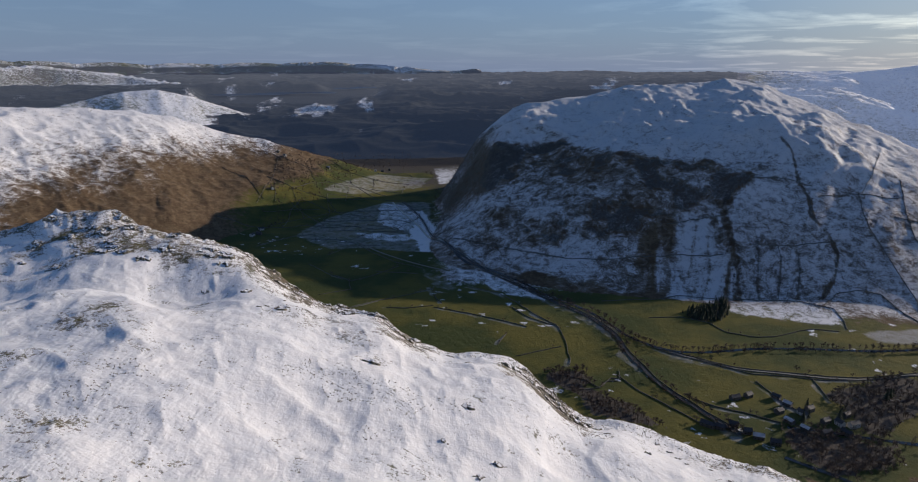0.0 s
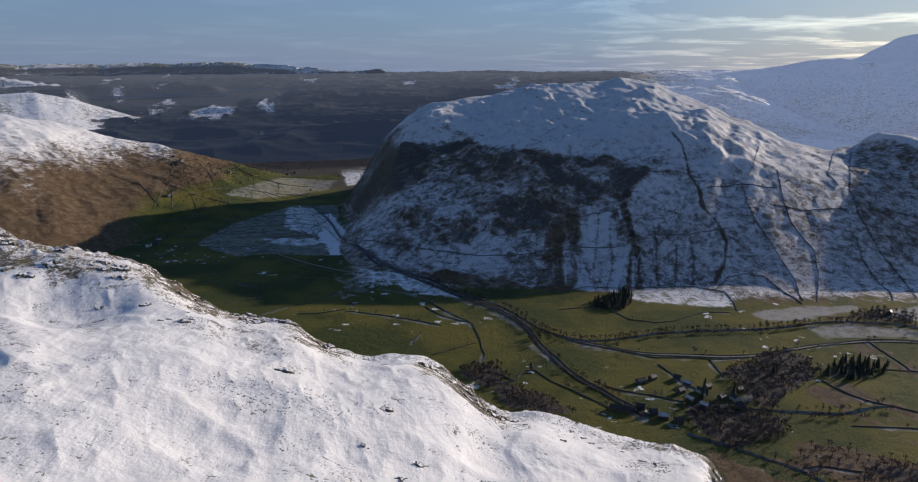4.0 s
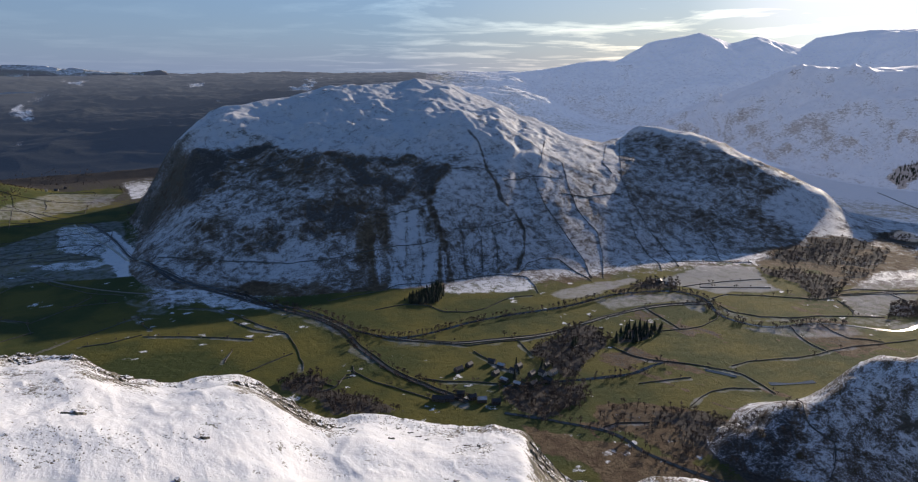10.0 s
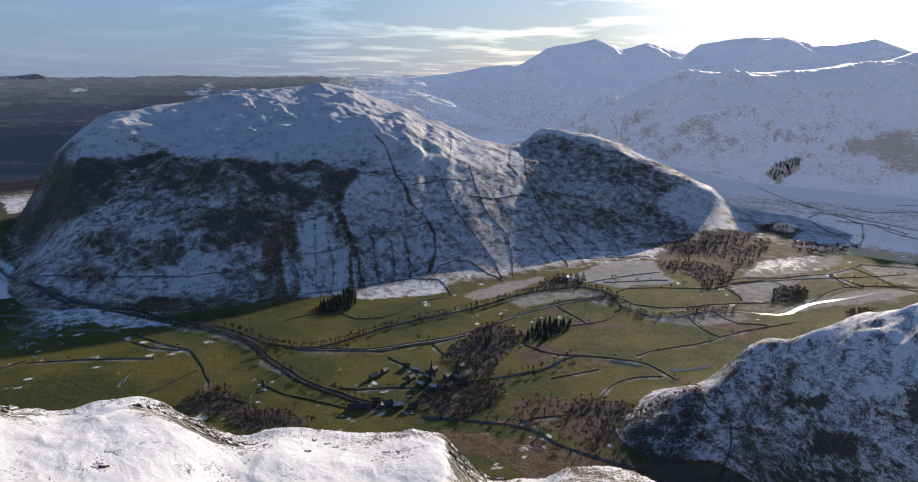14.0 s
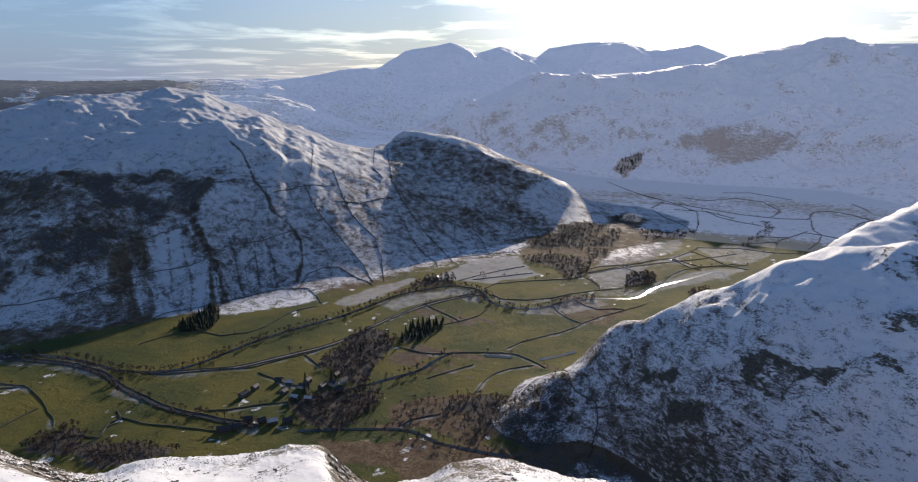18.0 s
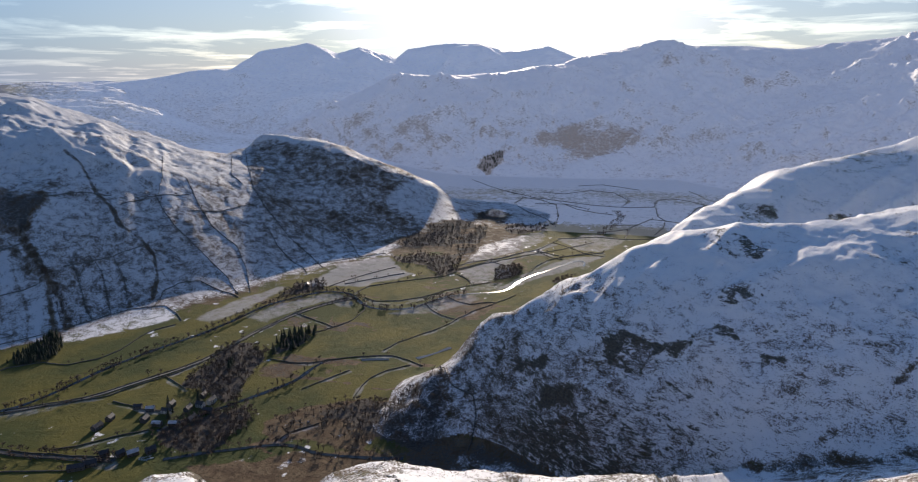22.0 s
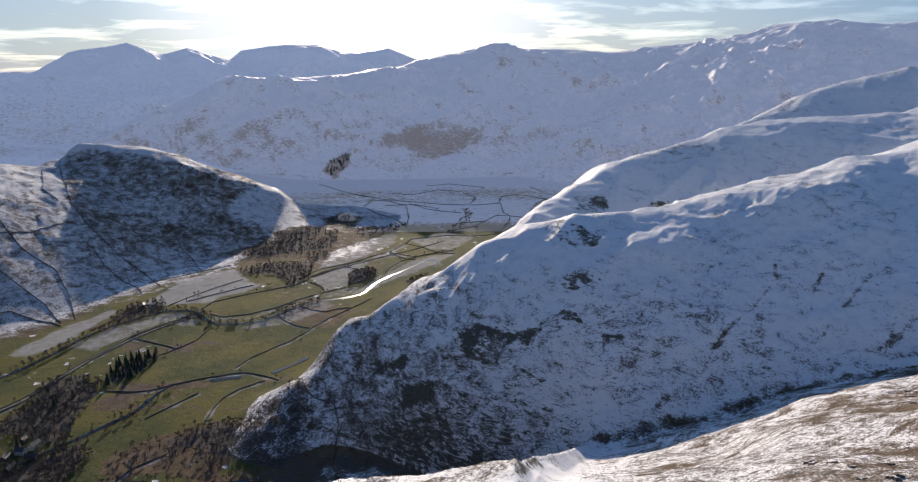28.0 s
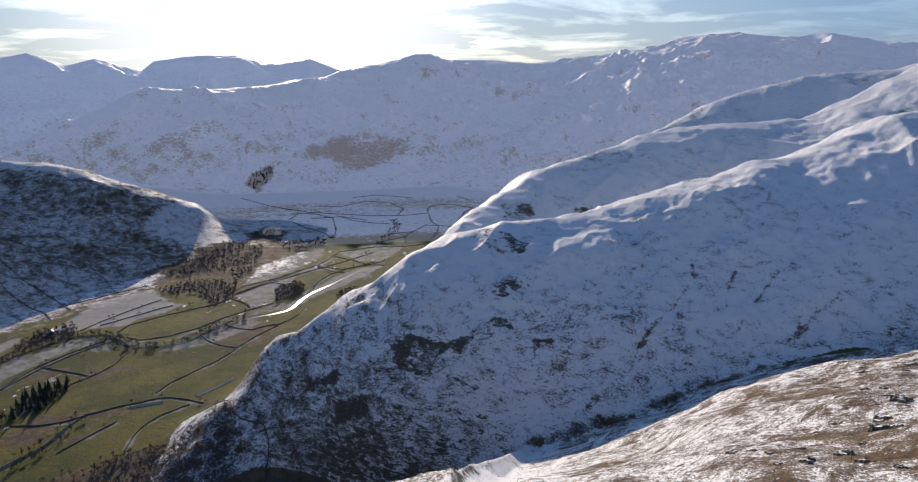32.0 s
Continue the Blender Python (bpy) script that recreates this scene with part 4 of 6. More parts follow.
def stripe(x, y, line, width, wobble=4.0, size=30.0):
    """1 along a line on the map, 0 beside it, with uneven borders."""
    pts = np.array(line, float)
    lo, hi = pts.min(axis=0) - width * 2 - wobble, pts.max(axis=0) + width * 2 + wobble
    out = np.zeros(x.shape)
    near = np.nonzero((x > lo[0]) & (x < hi[0]) & (y > lo[1]) & (y < hi[1]))[0]
    if not len(near):
        return out
    px, py = x[near], y[near]
    gap = np.full(len(near), 1e9)
    for (x0, y0), (x1, y1) in zip(pts[:-1], pts[1:]):
        dx, dy = x1 - x0, y1 - y0
        t = np.clip(((px - x0) * dx + (py - y0) * dy) / (dx * dx + dy * dy + 1e-9), 0, 1)
        gap = np.minimum(gap, np.hypot(px - x0 - t * dx, py - y0 - t * dy))
    out[near] = 1 - smooth(width * 0.5, width * 1.3, gap + wobble * fbm(px, py, size, 3, 93))
    return out


def cover_of(x, y, z, kind):
    """How much snow, bracken, woodland and bare crag lies on each point of the land."""
    d = np.hypot(x, y)
    az = np.degrees(np.arctan2(x, y))
    az = np.where(az < -70, az + 360, az)
    n = fbm(x, y, 260, 5, 81)
    streak = fbm(x * 0.9 + y * 0.5, (y * 0.9 - x * 0.5) * 0.25, 60, 4, 85)
    # valley floor
    head = smooth(50, 58, az) * smooth(1720, 1850, d)
    moraine = smooth(2000, 2200, d + 120 * n) * smooth(50, 56, az)
    snow = -0.45 + 0.22 * n + (1.35 - 0.45 * moraine + 0.3 * streak) * head
    for value, outline in SNOW_FIELDS:
        m = patch(x, y, outline, 9, 12, 40)
        snow = np.where(kind == 0, snow * (1 - m) + value * m, snow)
    brown = 0.02 + 0.25 * n + 0.35 * smooth(650, 400, d + 0 * x) + 0.05 * smooth(50, 60, az)
    cells = np.random.default_rng(8).uniform((-700, 350), (1700, 2400), (260, 2))
    floor_pts = np.nonzero((kind == 0) & (d < 2500))[0]
    parcel = np.zeros(len(floor_pts))
    gap = np.full(len(floor_pts), 1e9)
    for k, (cx, cy) in enumerate(cells):
        g = (x[floor_pts] - cx) ** 2 + (y[floor_pts] - cy) ** 2
        parcel, gap = np.where(g < gap, (k * 0.618) % 1, parcel), np.minimum(g, gap)
    brown[floor_pts] += 0.45 * (parcel - 0.5)
    frost = np.zeros(x.shape)
    for value, outline in FROST_FIELDS:
        frost = np.maximum(frost, value * patch(x, y, outline, 8, 9, 35) * ((kind == 0) | (kind == 2)))
    # thin snow left lying along the shaded side of the walls
    for line in FIELD_WALLS:
        if line[0][0] < 1560:
            lee = stripe(x, y, [(a - 4.5, b - 2.5) for a, b in line], 4.5, 4, 25)
            frost = np.maximum(frost, 0.62 * lee * (kind == 0) * smooth(-0.25, 0.2, fbm(x, y, 90, 2, 35)))
    for line in (RIVER_LINE, ROAD_LINE):
        lee = stripe(x, y, [(a - 9, b - 5) for a, b in line], 11, 9, 30)
        frost = np.maximum(frost, 0.6 * lee * (kind == 0) * smooth(-0.2, 0.3, fbm(x, y, 110, 2, 36)))
    frost = frost * (1 - patch(x, y, GREEN_FIELD, 4, 3, 30))
    flecks = smooth(0.42, 0.6, fbm(x, y * 1.6, 22, 3, 19)) * smooth(-0.1, 0.3, fbm(x, y, 150, 3, 20))
    snow = np.where((kind == 0) & (d < 2300), snow + 1.1 * flecks, snow)
    wood = -0.25 + 0 * x
    for outline in WOODS:
        m = patch(x, y, outline, 10, 15, 40) * (smooth(-0.3, -0.12, fbm(x, y, 120, 3, 15)) if outline is WOOD_D else 1.0)
        wood = np.maximum(wood, -0.25 + 0.9 * m)
        snow = snow - 0.55 * m * (kind == 0)
    # woodland cover among the farms, with their shade put into its tint
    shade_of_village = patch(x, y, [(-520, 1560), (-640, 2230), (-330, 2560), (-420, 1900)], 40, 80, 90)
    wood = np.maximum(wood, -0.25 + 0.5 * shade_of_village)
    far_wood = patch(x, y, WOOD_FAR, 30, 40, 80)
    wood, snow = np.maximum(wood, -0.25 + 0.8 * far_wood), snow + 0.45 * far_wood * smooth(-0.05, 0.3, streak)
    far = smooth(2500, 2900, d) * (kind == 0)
    # far floor darkened: its woods and its shade both put in as cover
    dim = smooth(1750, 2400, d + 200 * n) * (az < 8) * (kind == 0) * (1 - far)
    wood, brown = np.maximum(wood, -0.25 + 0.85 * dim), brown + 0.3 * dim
    snow = snow * (1 - far) + far * (-0.7 + 1.2 * smooth(0.25, 0.65, fbm(x, y * 0.35, 160, 4, 83)))
    wood = wood * (1 - far) + far * 1.25
    brown = brown + 0.4 * far
    crag = np.where(kind == 0, -0.7 * far, 0.0)
    for line in FIELD_WALLS:
        if line[0][0] > 1560:
            hedge = stripe(x, y, line, 3, 5, 40)
            snow, wood = snow - 0.45 * hedge * (kind == 0), np.maximum(wood, -0.25 + 0.8 * hedge)
    basin = (kind == 0) * smooth(20, 27, az) * smooth(2250, 2600, d)
    snow = snow * (1 - basin) + basin * (0.75 + 0.4 * n + 0.6 * smooth(40, 48, az))
    wood = wood * (1 - basin) + basin * -0.1
    blown = 0.55 * (ridged(x, y, 130, 5, 64, 0.62) - 0.42) + 0.25 * (ridged(x, y, 42, 4, 66) - 0.42)
    # the fell opposite
    hill = kind == 1
    side = patch(x, y, SNOW_SIDE, 14, 12, 60)
    s1 = np.interp(z + 15 * n, [0, 40, 130, 190, 215, 330], [0.36, 0.42, 0.42, 0.55, 0.78, 0.86]) + 0.2 * streak
    s1 = s1 * (1 - side) + side * (np.interp(z, [0, 60, 130, 200], [0.54, 0.44, 0.51, 0.68]) + 0.12 * streak)
    band = np.maximum(patch(x, y, DARK_BAND, 12, 22, 50), patch(x, y, DARK_PATCH, 12, 22, 50))
    speck = smooth(-0.25, 0.2, fbm(x, y, 45, 4, 88))
    pine = patch(x, y, PINE_SLOPE, 25, 40, 90)
    scree = patch(x, y, SCREE, 8, 10, 40)
    foot = patch(x, y, FOOT_BRACKEN, 10, 16, 40)
    heather = patch(x, y, HEATHER, 18, 20, 60)
    s1 = s1 * (1 - heather) + heather * (0.46 + 0.4 * streak + 0.25 * n)
    s1 = s1 * (1 - band) + (0.34 - 0.34 * speck + 0.15 * streak) * band
    ribs = ridged(az * 26 + 8 * n, d * 0.16, 40, 3, 74)
    s1 = s1 * (1 - scree) + scree * (0.56 - 1.6 * (ribs - 0.42) - 0.2 * smooth(1150, 1400, y))
    tail = smooth(1330, 1480, x) * (y < 1130)
    s1 = s1 * (1 - tail) + tail * (0.7 + 0.3 * streak)
    west = 1 - smooth(2, 9, az + 2 * n)
    s1 = s1 - 0.08 * west * (1 - smooth(215, 250, z))
    s1 = s1 - 0.45 * foot - 0.25 * pine - 0.7 * blown * (1 - 0.6 * side)
    trees = np.maximum(stripe(x, y, GULLY_TREES_A, 3.5, 5, 25), 0.7 * stripe(x, y, GULLY_TREES_B, 7, 8, 30))
    for line in HILL_WALLS:
        trees = np.maximum(trees, 0.4 * stripe(x, y, line, 2.4, 4, 25) * speck)
    s1 = s1 - 0.55 * trees
    snow = np.where(hill, s1, snow)
    brown = np.where(hill, 0.85, brown)
    wood = np.where(hill, -0.25 + 0.85 * band * (0.4 + 0.6 * speck) + 0.6 * pine + 0.8 * trees + 0.12 * west * (1 - smooth(190, 230, z)), wood)
    crag = np.where(hill, -0.03 + 0.05 * band - 0.12 * side - 0.1 * heather + 0.09 * smooth(190, 240, z) * (1 - 0.7 * side), crag)
    # the dark knoll at its end
    dark = ((kind == 1) | (kind == 9)) * patch(x, y, KNOLL, 7, 10, 50)
    snow = np.where(kind == 9, s1, snow)
    brown = np.where(kind == 9, 0.88, brown)
    snow = snow * (1 - dark) + dark * (0.31 + 0.2 * n - 0.5 * blown + 0.12 * streak)
    wood = np.where(kind == 9, -0.25, wood)
    crag = np.where(kind == 9, 0.0, crag) + 0.05 * dark
    # the bracken fell
    hill = kind == 2
    snow = np.where(hill, np.interp(z + 45 * n + 25 * streak - 90 * blown, [0, 100, 145, 195, 245], [-0.5, -0.25, 0.28, 0.66, 0.8]), snow)
    green = smooth(-24, -14, az) * (1 - smooth(40, 95, z))
    brown = np.where(hill, 0.85 - 0.8 * green, brown)
    wood = np.where(hill, -0.02 + 0.2 * n + 0.2 * green, wood)
    # beyond the gill
    hill = kind == 3
    low = 1 - smooth(62, 84, az)
    crags = np.maximum.reduce([patch(x, y, o, 5, 9, 16) for o in (CRAG_A, CRAG_B, CRAG_C, CRAG_D, CRAG_E, CRAG_F, CRAG_G, CRAG_H, CRAG_BACK_A, CRAG_BACK_B)])
    runnels = np.maximum.reduce([stripe(x, y, o, 1.1, 3, 20) for o in (RUNNEL_A, RUNNEL_B, RUNNEL_C, RUNNEL_D, RUNNEL_E)])
    lowest = patch(x, y, LOW_CRAGS, 25, 20, 40)
    snow = np.where(hill, 0.87 - 0.12 * low + 0.10 * streak - 0.25 * (1 - smooth(60, 230, z)) - 0.7 * blown - 0.35 * runnels - 0.10 * lowest - 0.1 * crags, snow)
    crag = np.where(hill | (kind == 4), -0.075 - 0.01 * low + (0.17 + 0.3 * smooth(-0.3, 0.3, fbm(x, y * 0.7, 14, 3, 99))) * crags + 0.03 * lowest, crag)
    bed = stripe(x, y, GILL_BED, 9, 10, 30)
    snow = snow - 0.5 * bed
    wood = np.maximum(wood, -0.25 + 0.8 * bed)
    brown = np.where(hill, 0.7, brown)
    snow = np.where(kind == 4, 0.9 + 0.1 * n - blown - 0.35 * crags + 0.12 * streak, snow)
    # mountains
    hill = (kind == 5) | (kind == 6)
    burnt = patch(x, y, BROWN_HEAD, 30, 60, 120)
    snow = np.where(hill, 1.05 + 0.2 * streak - 0.62 * burnt - 0.22 * (1 - smooth(60, 330, z)) - 0.7 * blown - 0.16 * smooth(0.5, 0.8, ridged(x, y, 420, 4, 68)), snow)
    snow = np.where(kind == 6, np.interp(z, [60, 250, 420, 520], [0.6, 0.75, 0.9, 1.0]) + 0.2 * n, snow)
    wood = np.where(hill, -0.25 + 0.8 * patch(x, y, WOOD_HEAD, 8, 15, 40), wood)
    snow = snow - 0.8 * hill * patch(x, y, WOOD_HEAD, 8, 15, 40)
    rakes = smooth(0.5, 0.8, ridged(x * 0.6 + y * 0.9, (y * 0.6 - x) * 0.5, 150, 5, 77, 0.6))
    crag = np.where(hill, 0.0 + 0.06 * rakes, crag)
    brown = np.where(hill, 0.8, brown)
    snow = np.where(kind == 7, 0.62 + 0.5 * n - 0.3 * (d > 4400), snow)
    wood = np.where(kind == 7, 0.3, wood)
    # the fell under the camera
    hill = kind == 8
    b = np.interp(az, EDGE_AZ, EDGE_B)
    breaks = smooth(-0.25, 0.25, fbm(x, y, 24, 4, 97))
    faces = np.maximum.reduce([smooth(a - 2, a, az) * (1 - smooth(e, e + 2, az)) for a, e in ((-19, -10), (-8, -4), (4.5, 12.5), (33, 38))])
    edge = (1 - smooth(16 + 30 * faces, 42 + 38 * faces, np.abs(b - d + 10 * n))) * np.maximum(breaks, 0.8 * faces)
    edge = np.maximum(edge, smooth(0.80, 0.9, d / b) * (1 - smooth(-19, -13, az)) * (0.35 + 0.65 * breaks) * (d < b + 40))
    s8 = 0.90 - 0.3 * smooth(0.05, 0.6, fbm(x, y, 34, 4, 95)) - 0.40 * edge * (1 - smooth(76, 84, az))
    s8 = s8 - 0.41 * smooth(84, 90, az) * smooth(60, 110, d) - 0.14 * patch(x, y, NEAR_CRAG, 8, 18, 30) - 0.9 * smooth(5, 60, d - b)
    snow = np.where(hill, s8, snow)
    brown = np.where(hill, 0.6 + 0.4 * smooth(0, 40, d - b) + 0.3 * smooth(80, 86, az), brown)
    wood = np.where(hill, -0.25 + 0.4 * smooth(40, 160, d - b), wood)
    crag = np.where(hill, -0.14 + (0.06 + 0.26 * breaks) * patch(x, y, NEAR_CRAG, 8, 18, 30) + (0.27 + 0.05 * faces) * edge * (1 - smooth(76, 84, az)), crag)
    for outline in WOODS:
        m = patch(x, y, outline, 10, 15, 40) * (smooth(-0.3, -0.12, fbm(x, y, 120, 3, 15)) if outline is WOOD_D else 1.0)
        m = m * np.where(kind == 3, 0.5, 1.0)
        wood, snow = np.maximum(wood, -0.25 + 0.95 * m), snow - 0.5 * m * (kind > 0)
    scrub = patch(x, y, GILL_SCRUB, 12, 16, 35) * (kind == 0)
    wood, brown = np.maximum(wood, -0.25 + 0.62 * scrub), brown + 0.7 * scrub
    slope = patch(x, y, BRACKEN_SLOPE, 10, 20, 40)
    brown, snow, wood = brown + 0.8 * slope, snow - 0.3 * slope * (kind != 8), wood - 0.3 * slope
    brown = brown * (1 - 0.8 * patch(x, y, GREEN_FIELD, 4, 3, 30))
    rough = (kind == 0) * smooth(33, 40, az) * (1 - smooth(58, 64, az)) * smooth(480, 560, d) * (1 - smooth(1150, 1350, d))
    lower = crest(x, y, RIDGE_OPPOSITE + RIDGE_CRAG, 1.22, 110, 0.75)[0]
    strip = (kind == 0) * smooth(-42, -6, lower + 14 * n) * smooth(-4, 0, az) * (1 - smooth(62, 68, az)) * (d < 2000)
    snow, brown = snow * (1 - strip) + 0.55 * strip, brown + 0.7 * strip
    rushes = smooth(0.52, 0.75, ridged(x + 0.3 * y, y * 0.6, 90, 5, 33))
    wood, brown = np.maximum(wood, -0.25 + 0.75 * rough * rushes), brown + 0.75 * rough * rushes
    # less snow in this wood stands for the trees' shade on it
    snow = snow - 0.6 * patch(x, y, WOOD_D, 15, 15, 40)
    combe = (kind == 0) * smooth(42, 50, az) * (1 - smooth(620, 720, d))
    wood, brown = np.maximum(wood, -0.25 + 0.78 * combe), brown + 0.5 * combe
    snow = snow + 0.55 * combe * smooth(-0.3, 0.3, fbm(x, y, 40, 4, 37))
    return snow, brown, wood, crag, frost


# ---- the land as sheets of ground ----
fine = np.arange(-39, 118.01, 0.125)
coarse = np.arange(121, 318.1, 3.0)
AZ = np.radians(np.concatenate([fine, coarse]))
RAD = np.concatenate([[0.03, 3, 10, 20, 35, 50, 65, 80], np.geomspace(92, 600, 190), np.geomspace(603, 2700, 390), np.geomspace(2712, 4880, 190)])
na, nr = len(AZ), len(RAD)
GA, GR = np.meshgrid(AZ, RAD, indexing="ij")
GX, GY = (GR * np.sin(GA)).ravel(), (GR * np.cos(GA)).ravel()
GZ, GK = land(GX, GY)
GK = np.where((GK == 1) & (patch(GX, GY, KNOLL, 1, 10, 50) > 0.5), 9, GK)
index = np.arange(na * nr).reshape(na, nr)
nxt = np.roll(index, -1, axis=0)
quads = np.stack([index[:, :-1], index[:, 1:], nxt[:, 1:], nxt[:, :-1]], axis=-1).reshape(-1, 4)[:, ::-1]
qkind = GK[quads].max(axis=1)
farther = (qkind == 0) & (GX[quads].mean(axis=1) ** 2 + GY[quads].mean(axis=1) ** 2 > 2760.0 ** 2)
qkind = np.where(farther, 10, qkind)
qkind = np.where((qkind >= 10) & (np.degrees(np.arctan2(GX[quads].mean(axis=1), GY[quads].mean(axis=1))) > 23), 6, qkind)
# the floor past 1700 m takes a skin with emitted haze too
qaz = np.degrees(np.arctan2(GX[quads].mean(axis=1), GY[quads].mean(axis=1)))
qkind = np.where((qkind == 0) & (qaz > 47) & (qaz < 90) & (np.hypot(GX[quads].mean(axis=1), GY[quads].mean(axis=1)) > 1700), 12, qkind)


def sheet(name, verts, faces, attrs, material):
    me = bpy.data.meshes.new(name)
    me.vertices.add(len(verts))
    me.vertices.foreach_set("co", verts.astype(np.float32).ravel())
    me.loops.add(faces.size)
    me.loops.foreach_set("vertex_index", faces.astype(np.int32).ravel())
    me.polygons.add(len(faces))
    me.polygons.foreach_set("loop_start", np.arange(0, faces.size, faces.shape[1], dtype=np.int32))
    me.polygons.foreach_set("use_smooth", np.ones(len(faces), dtype=bool))
    for key, values in attrs.items():
        a = me.attributes.new(key, "FLOAT", "POINT")
        a.data.foreach_set("value", values.astype(np.float32))
    me.update(calc_edges=True)
    me.validate()
    me.materials.append(material)
    return new(name, me)


snow, brown, wood, crag, frost = cover_of(GX, GY, GZ, GK)
LABELS = {
    "fell_opposite": "broad craggy fell across the valley, dusted with snow", "crag_hill": "dark rocky knoll on the end of the snowy fell",
    "fell_across_valley": "brown bracken fell with a snow-covered top", "fell_beyond_gill": "steep snowy fellside with dark crags above the gill",
    "upper_fells": "smooth snow-covered upper fells behind the gill", "mountain_at_valley_head": "snow-covered mountain closing the head of the valley",
    "distant_fells": "low snow-dusted fells on the far horizon", "distant_peaks": "hazy blue snow-covered peaks on the skyline", "snowy_fell": "bright sunlit snowy fell dropping to a rocky brow",
}
# share of emitted haze at each point, by distance from the origin
FAR_HAZE = smooth(2800, 4750, np.hypot(GX, GY))
for k in range(len(HILLS) + 4):
    faces = quads[qkind == k]
    if not len(faces):
        continue
    used, local = np.unique(faces, return_inverse=True)
    verts = np.stack([GX[used], GY[used], GZ[used]], axis=1)
    name = "ground" if k == 0 else "backdrop" if k == 10 else "valley_head" if k == 12 else HILLS[k - 1]
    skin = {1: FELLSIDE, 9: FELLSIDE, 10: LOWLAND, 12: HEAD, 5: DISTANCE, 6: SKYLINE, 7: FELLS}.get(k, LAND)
    ob = sheet(name, verts, local.reshape(-1, 4), {"snow": snow[used], "brown": brown[used], "wood": wood[used], "crag": crag[used], "frost": frost[used], "far_haze": FAR_HAZE[used]}, skin)
    if k == 0:
        tagged(ob, "green valley floor pasture with strips of lying snow", "ground", kind="structure")
    elif k == 12:
        tagged(ob, "snow-covered walled fields at the valley head", "ground", kind="structure")
    elif k == 10:
        tagged(ob, "dark wooded lowland reaching to the hazy horizon", "lowland", kind="structure")
    else:
        tagged(ob, LABELS[name], "hill", kind="structure")
# ---- river, road, walls ----
RIVER = RIVER_LINE
ROAD = ROAD_LINE
GILL = [(640, 636), (612, 636), (579, 628), (548, 635), (506, 647), (474, 656), (427, 672), (394, 679)]
GILL_UPPER = [(500, 385), (481, 426), (467, 458), (458, 483), (459, 510), (445, 537), (419, 562), (393, 588), (361, 618)]
LANE = [(320, 890), (371, 848), (404, 828), (446, 820), (488, 808), (506, 803), (566, 796), (655, 816), (762, 820), (835, 807), (889, 779)]


def part(name, data, mat, parent, label=""):
    """One mesh under a thing or under a part."""
    ob = new(name, data)
    if mat and not data.materials:
        data.materials.append(mat)
    ob.parent = parent
    if label:
        tagged(ob, label)
    return ob


def mesh_of(name, verts, faces, mat=None, shade=False):
    me = bpy.data.meshes.new(name)
    me.from_pydata([tuple(map(float, v)) for v in verts], [], [tuple(map(int, f)) for f in faces])
    if shade:
        me.polygons.foreach_set("use_smooth", [True] * len(me.polygons))
    me.update()
    if mat:
        me.materials.append(mat)
    return me


def along(points, step, bend=0.0):
    """Points every few metres on a line through the given ones, rounded at the corners."""
    p = np.array(points, float)
    if bend:
        for _ in range(2):
            q = 0.75 * p[:-1] + 0.25 * p[1:]
            r = 0.25 * p[:-1] + 0.75 * p[1:]
            p = np.concatenate([p[:1], np.stack([q, r], axis=1).reshape(-1, 2), p[-1:]])
    gaps = np.hypot(*np.diff(p, axis=0).T)
    run = np.concatenate([[0], np.cumsum(gaps)])
    s = np.linspace(0, run[-1], max(2, int(run[-1] / step) + 1))
    return np.stack([np.interp(s, run, p[:, 0]), np.interp(s, run, p[:, 1])], axis=1)


def sideways(p):
    t = np.gradient(p, axis=0)
    t /= np.hypot(t[:, 0], t[:, 1])[:, None] + 1e-9
    return np.stack([-t[:, 1], t[:, 0]], axis=1)


def ground_z(p):
    return land(p[:, 0].copy(), p[:, 1].copy())[0]


def ribbon(name, points, width, lift, mat, wobble=0.0):
    """A flat strip laid on the ground: a stream or a road."""
    p = along(points, 6, 1)
    n = sideways(p)
    w = width * (1 + wobble * fbm(p[:, 0], p[:, 1], 30, 2, 7))
    rows = []
    for o in (-0.5, -0.2, 0.2, 0.5):
        q = p + n * (w * o)[:, None]
        rows.append(np.column_stack([q, ground_z(q) + lift]))
    verts = np.stack(rows, axis=1).reshape(-1, 3)
    faces = []
    for i in range(len(p) - 1):
        for j in range(3):
            a = 4 * i + j
            faces.append((a, a + 1, a + 5, a + 4))
    return new(name, mesh_of(name, verts, faces, mat, True))


tagged(ribbon("river", RIVER, 6, 0.35, WATER, 0.5), "dark winding river between bare trees", "river", kind="structure")
tagged(ribbon("stream", GILL, 6, 0.35, WATER, 0.5), "narrow dark beck running through the village", "stream", kind="structure")
tagged(ribbon("stream", GILL_UPPER, 5, 0.4, WATER, 0.5), "narrow dark beck below the fell", "stream", kind="structure")
tagged(ribbon("road", ROAD, 4.6, 0.3, ASPHALT), "grey wet valley road", "road", kind="structure")
tagged(ribbon("lane", LANE, 4, 0.3, TRACK), "pale lane between stone walls", "lane", kind="structure")
tagged(ribbon("track", [(-251, 1528), (-197, 1443), (-107, 1348), (-28, 1284)], 5, 0.4, TRACK), "pale farm track across the fields", "track", kind="structure")
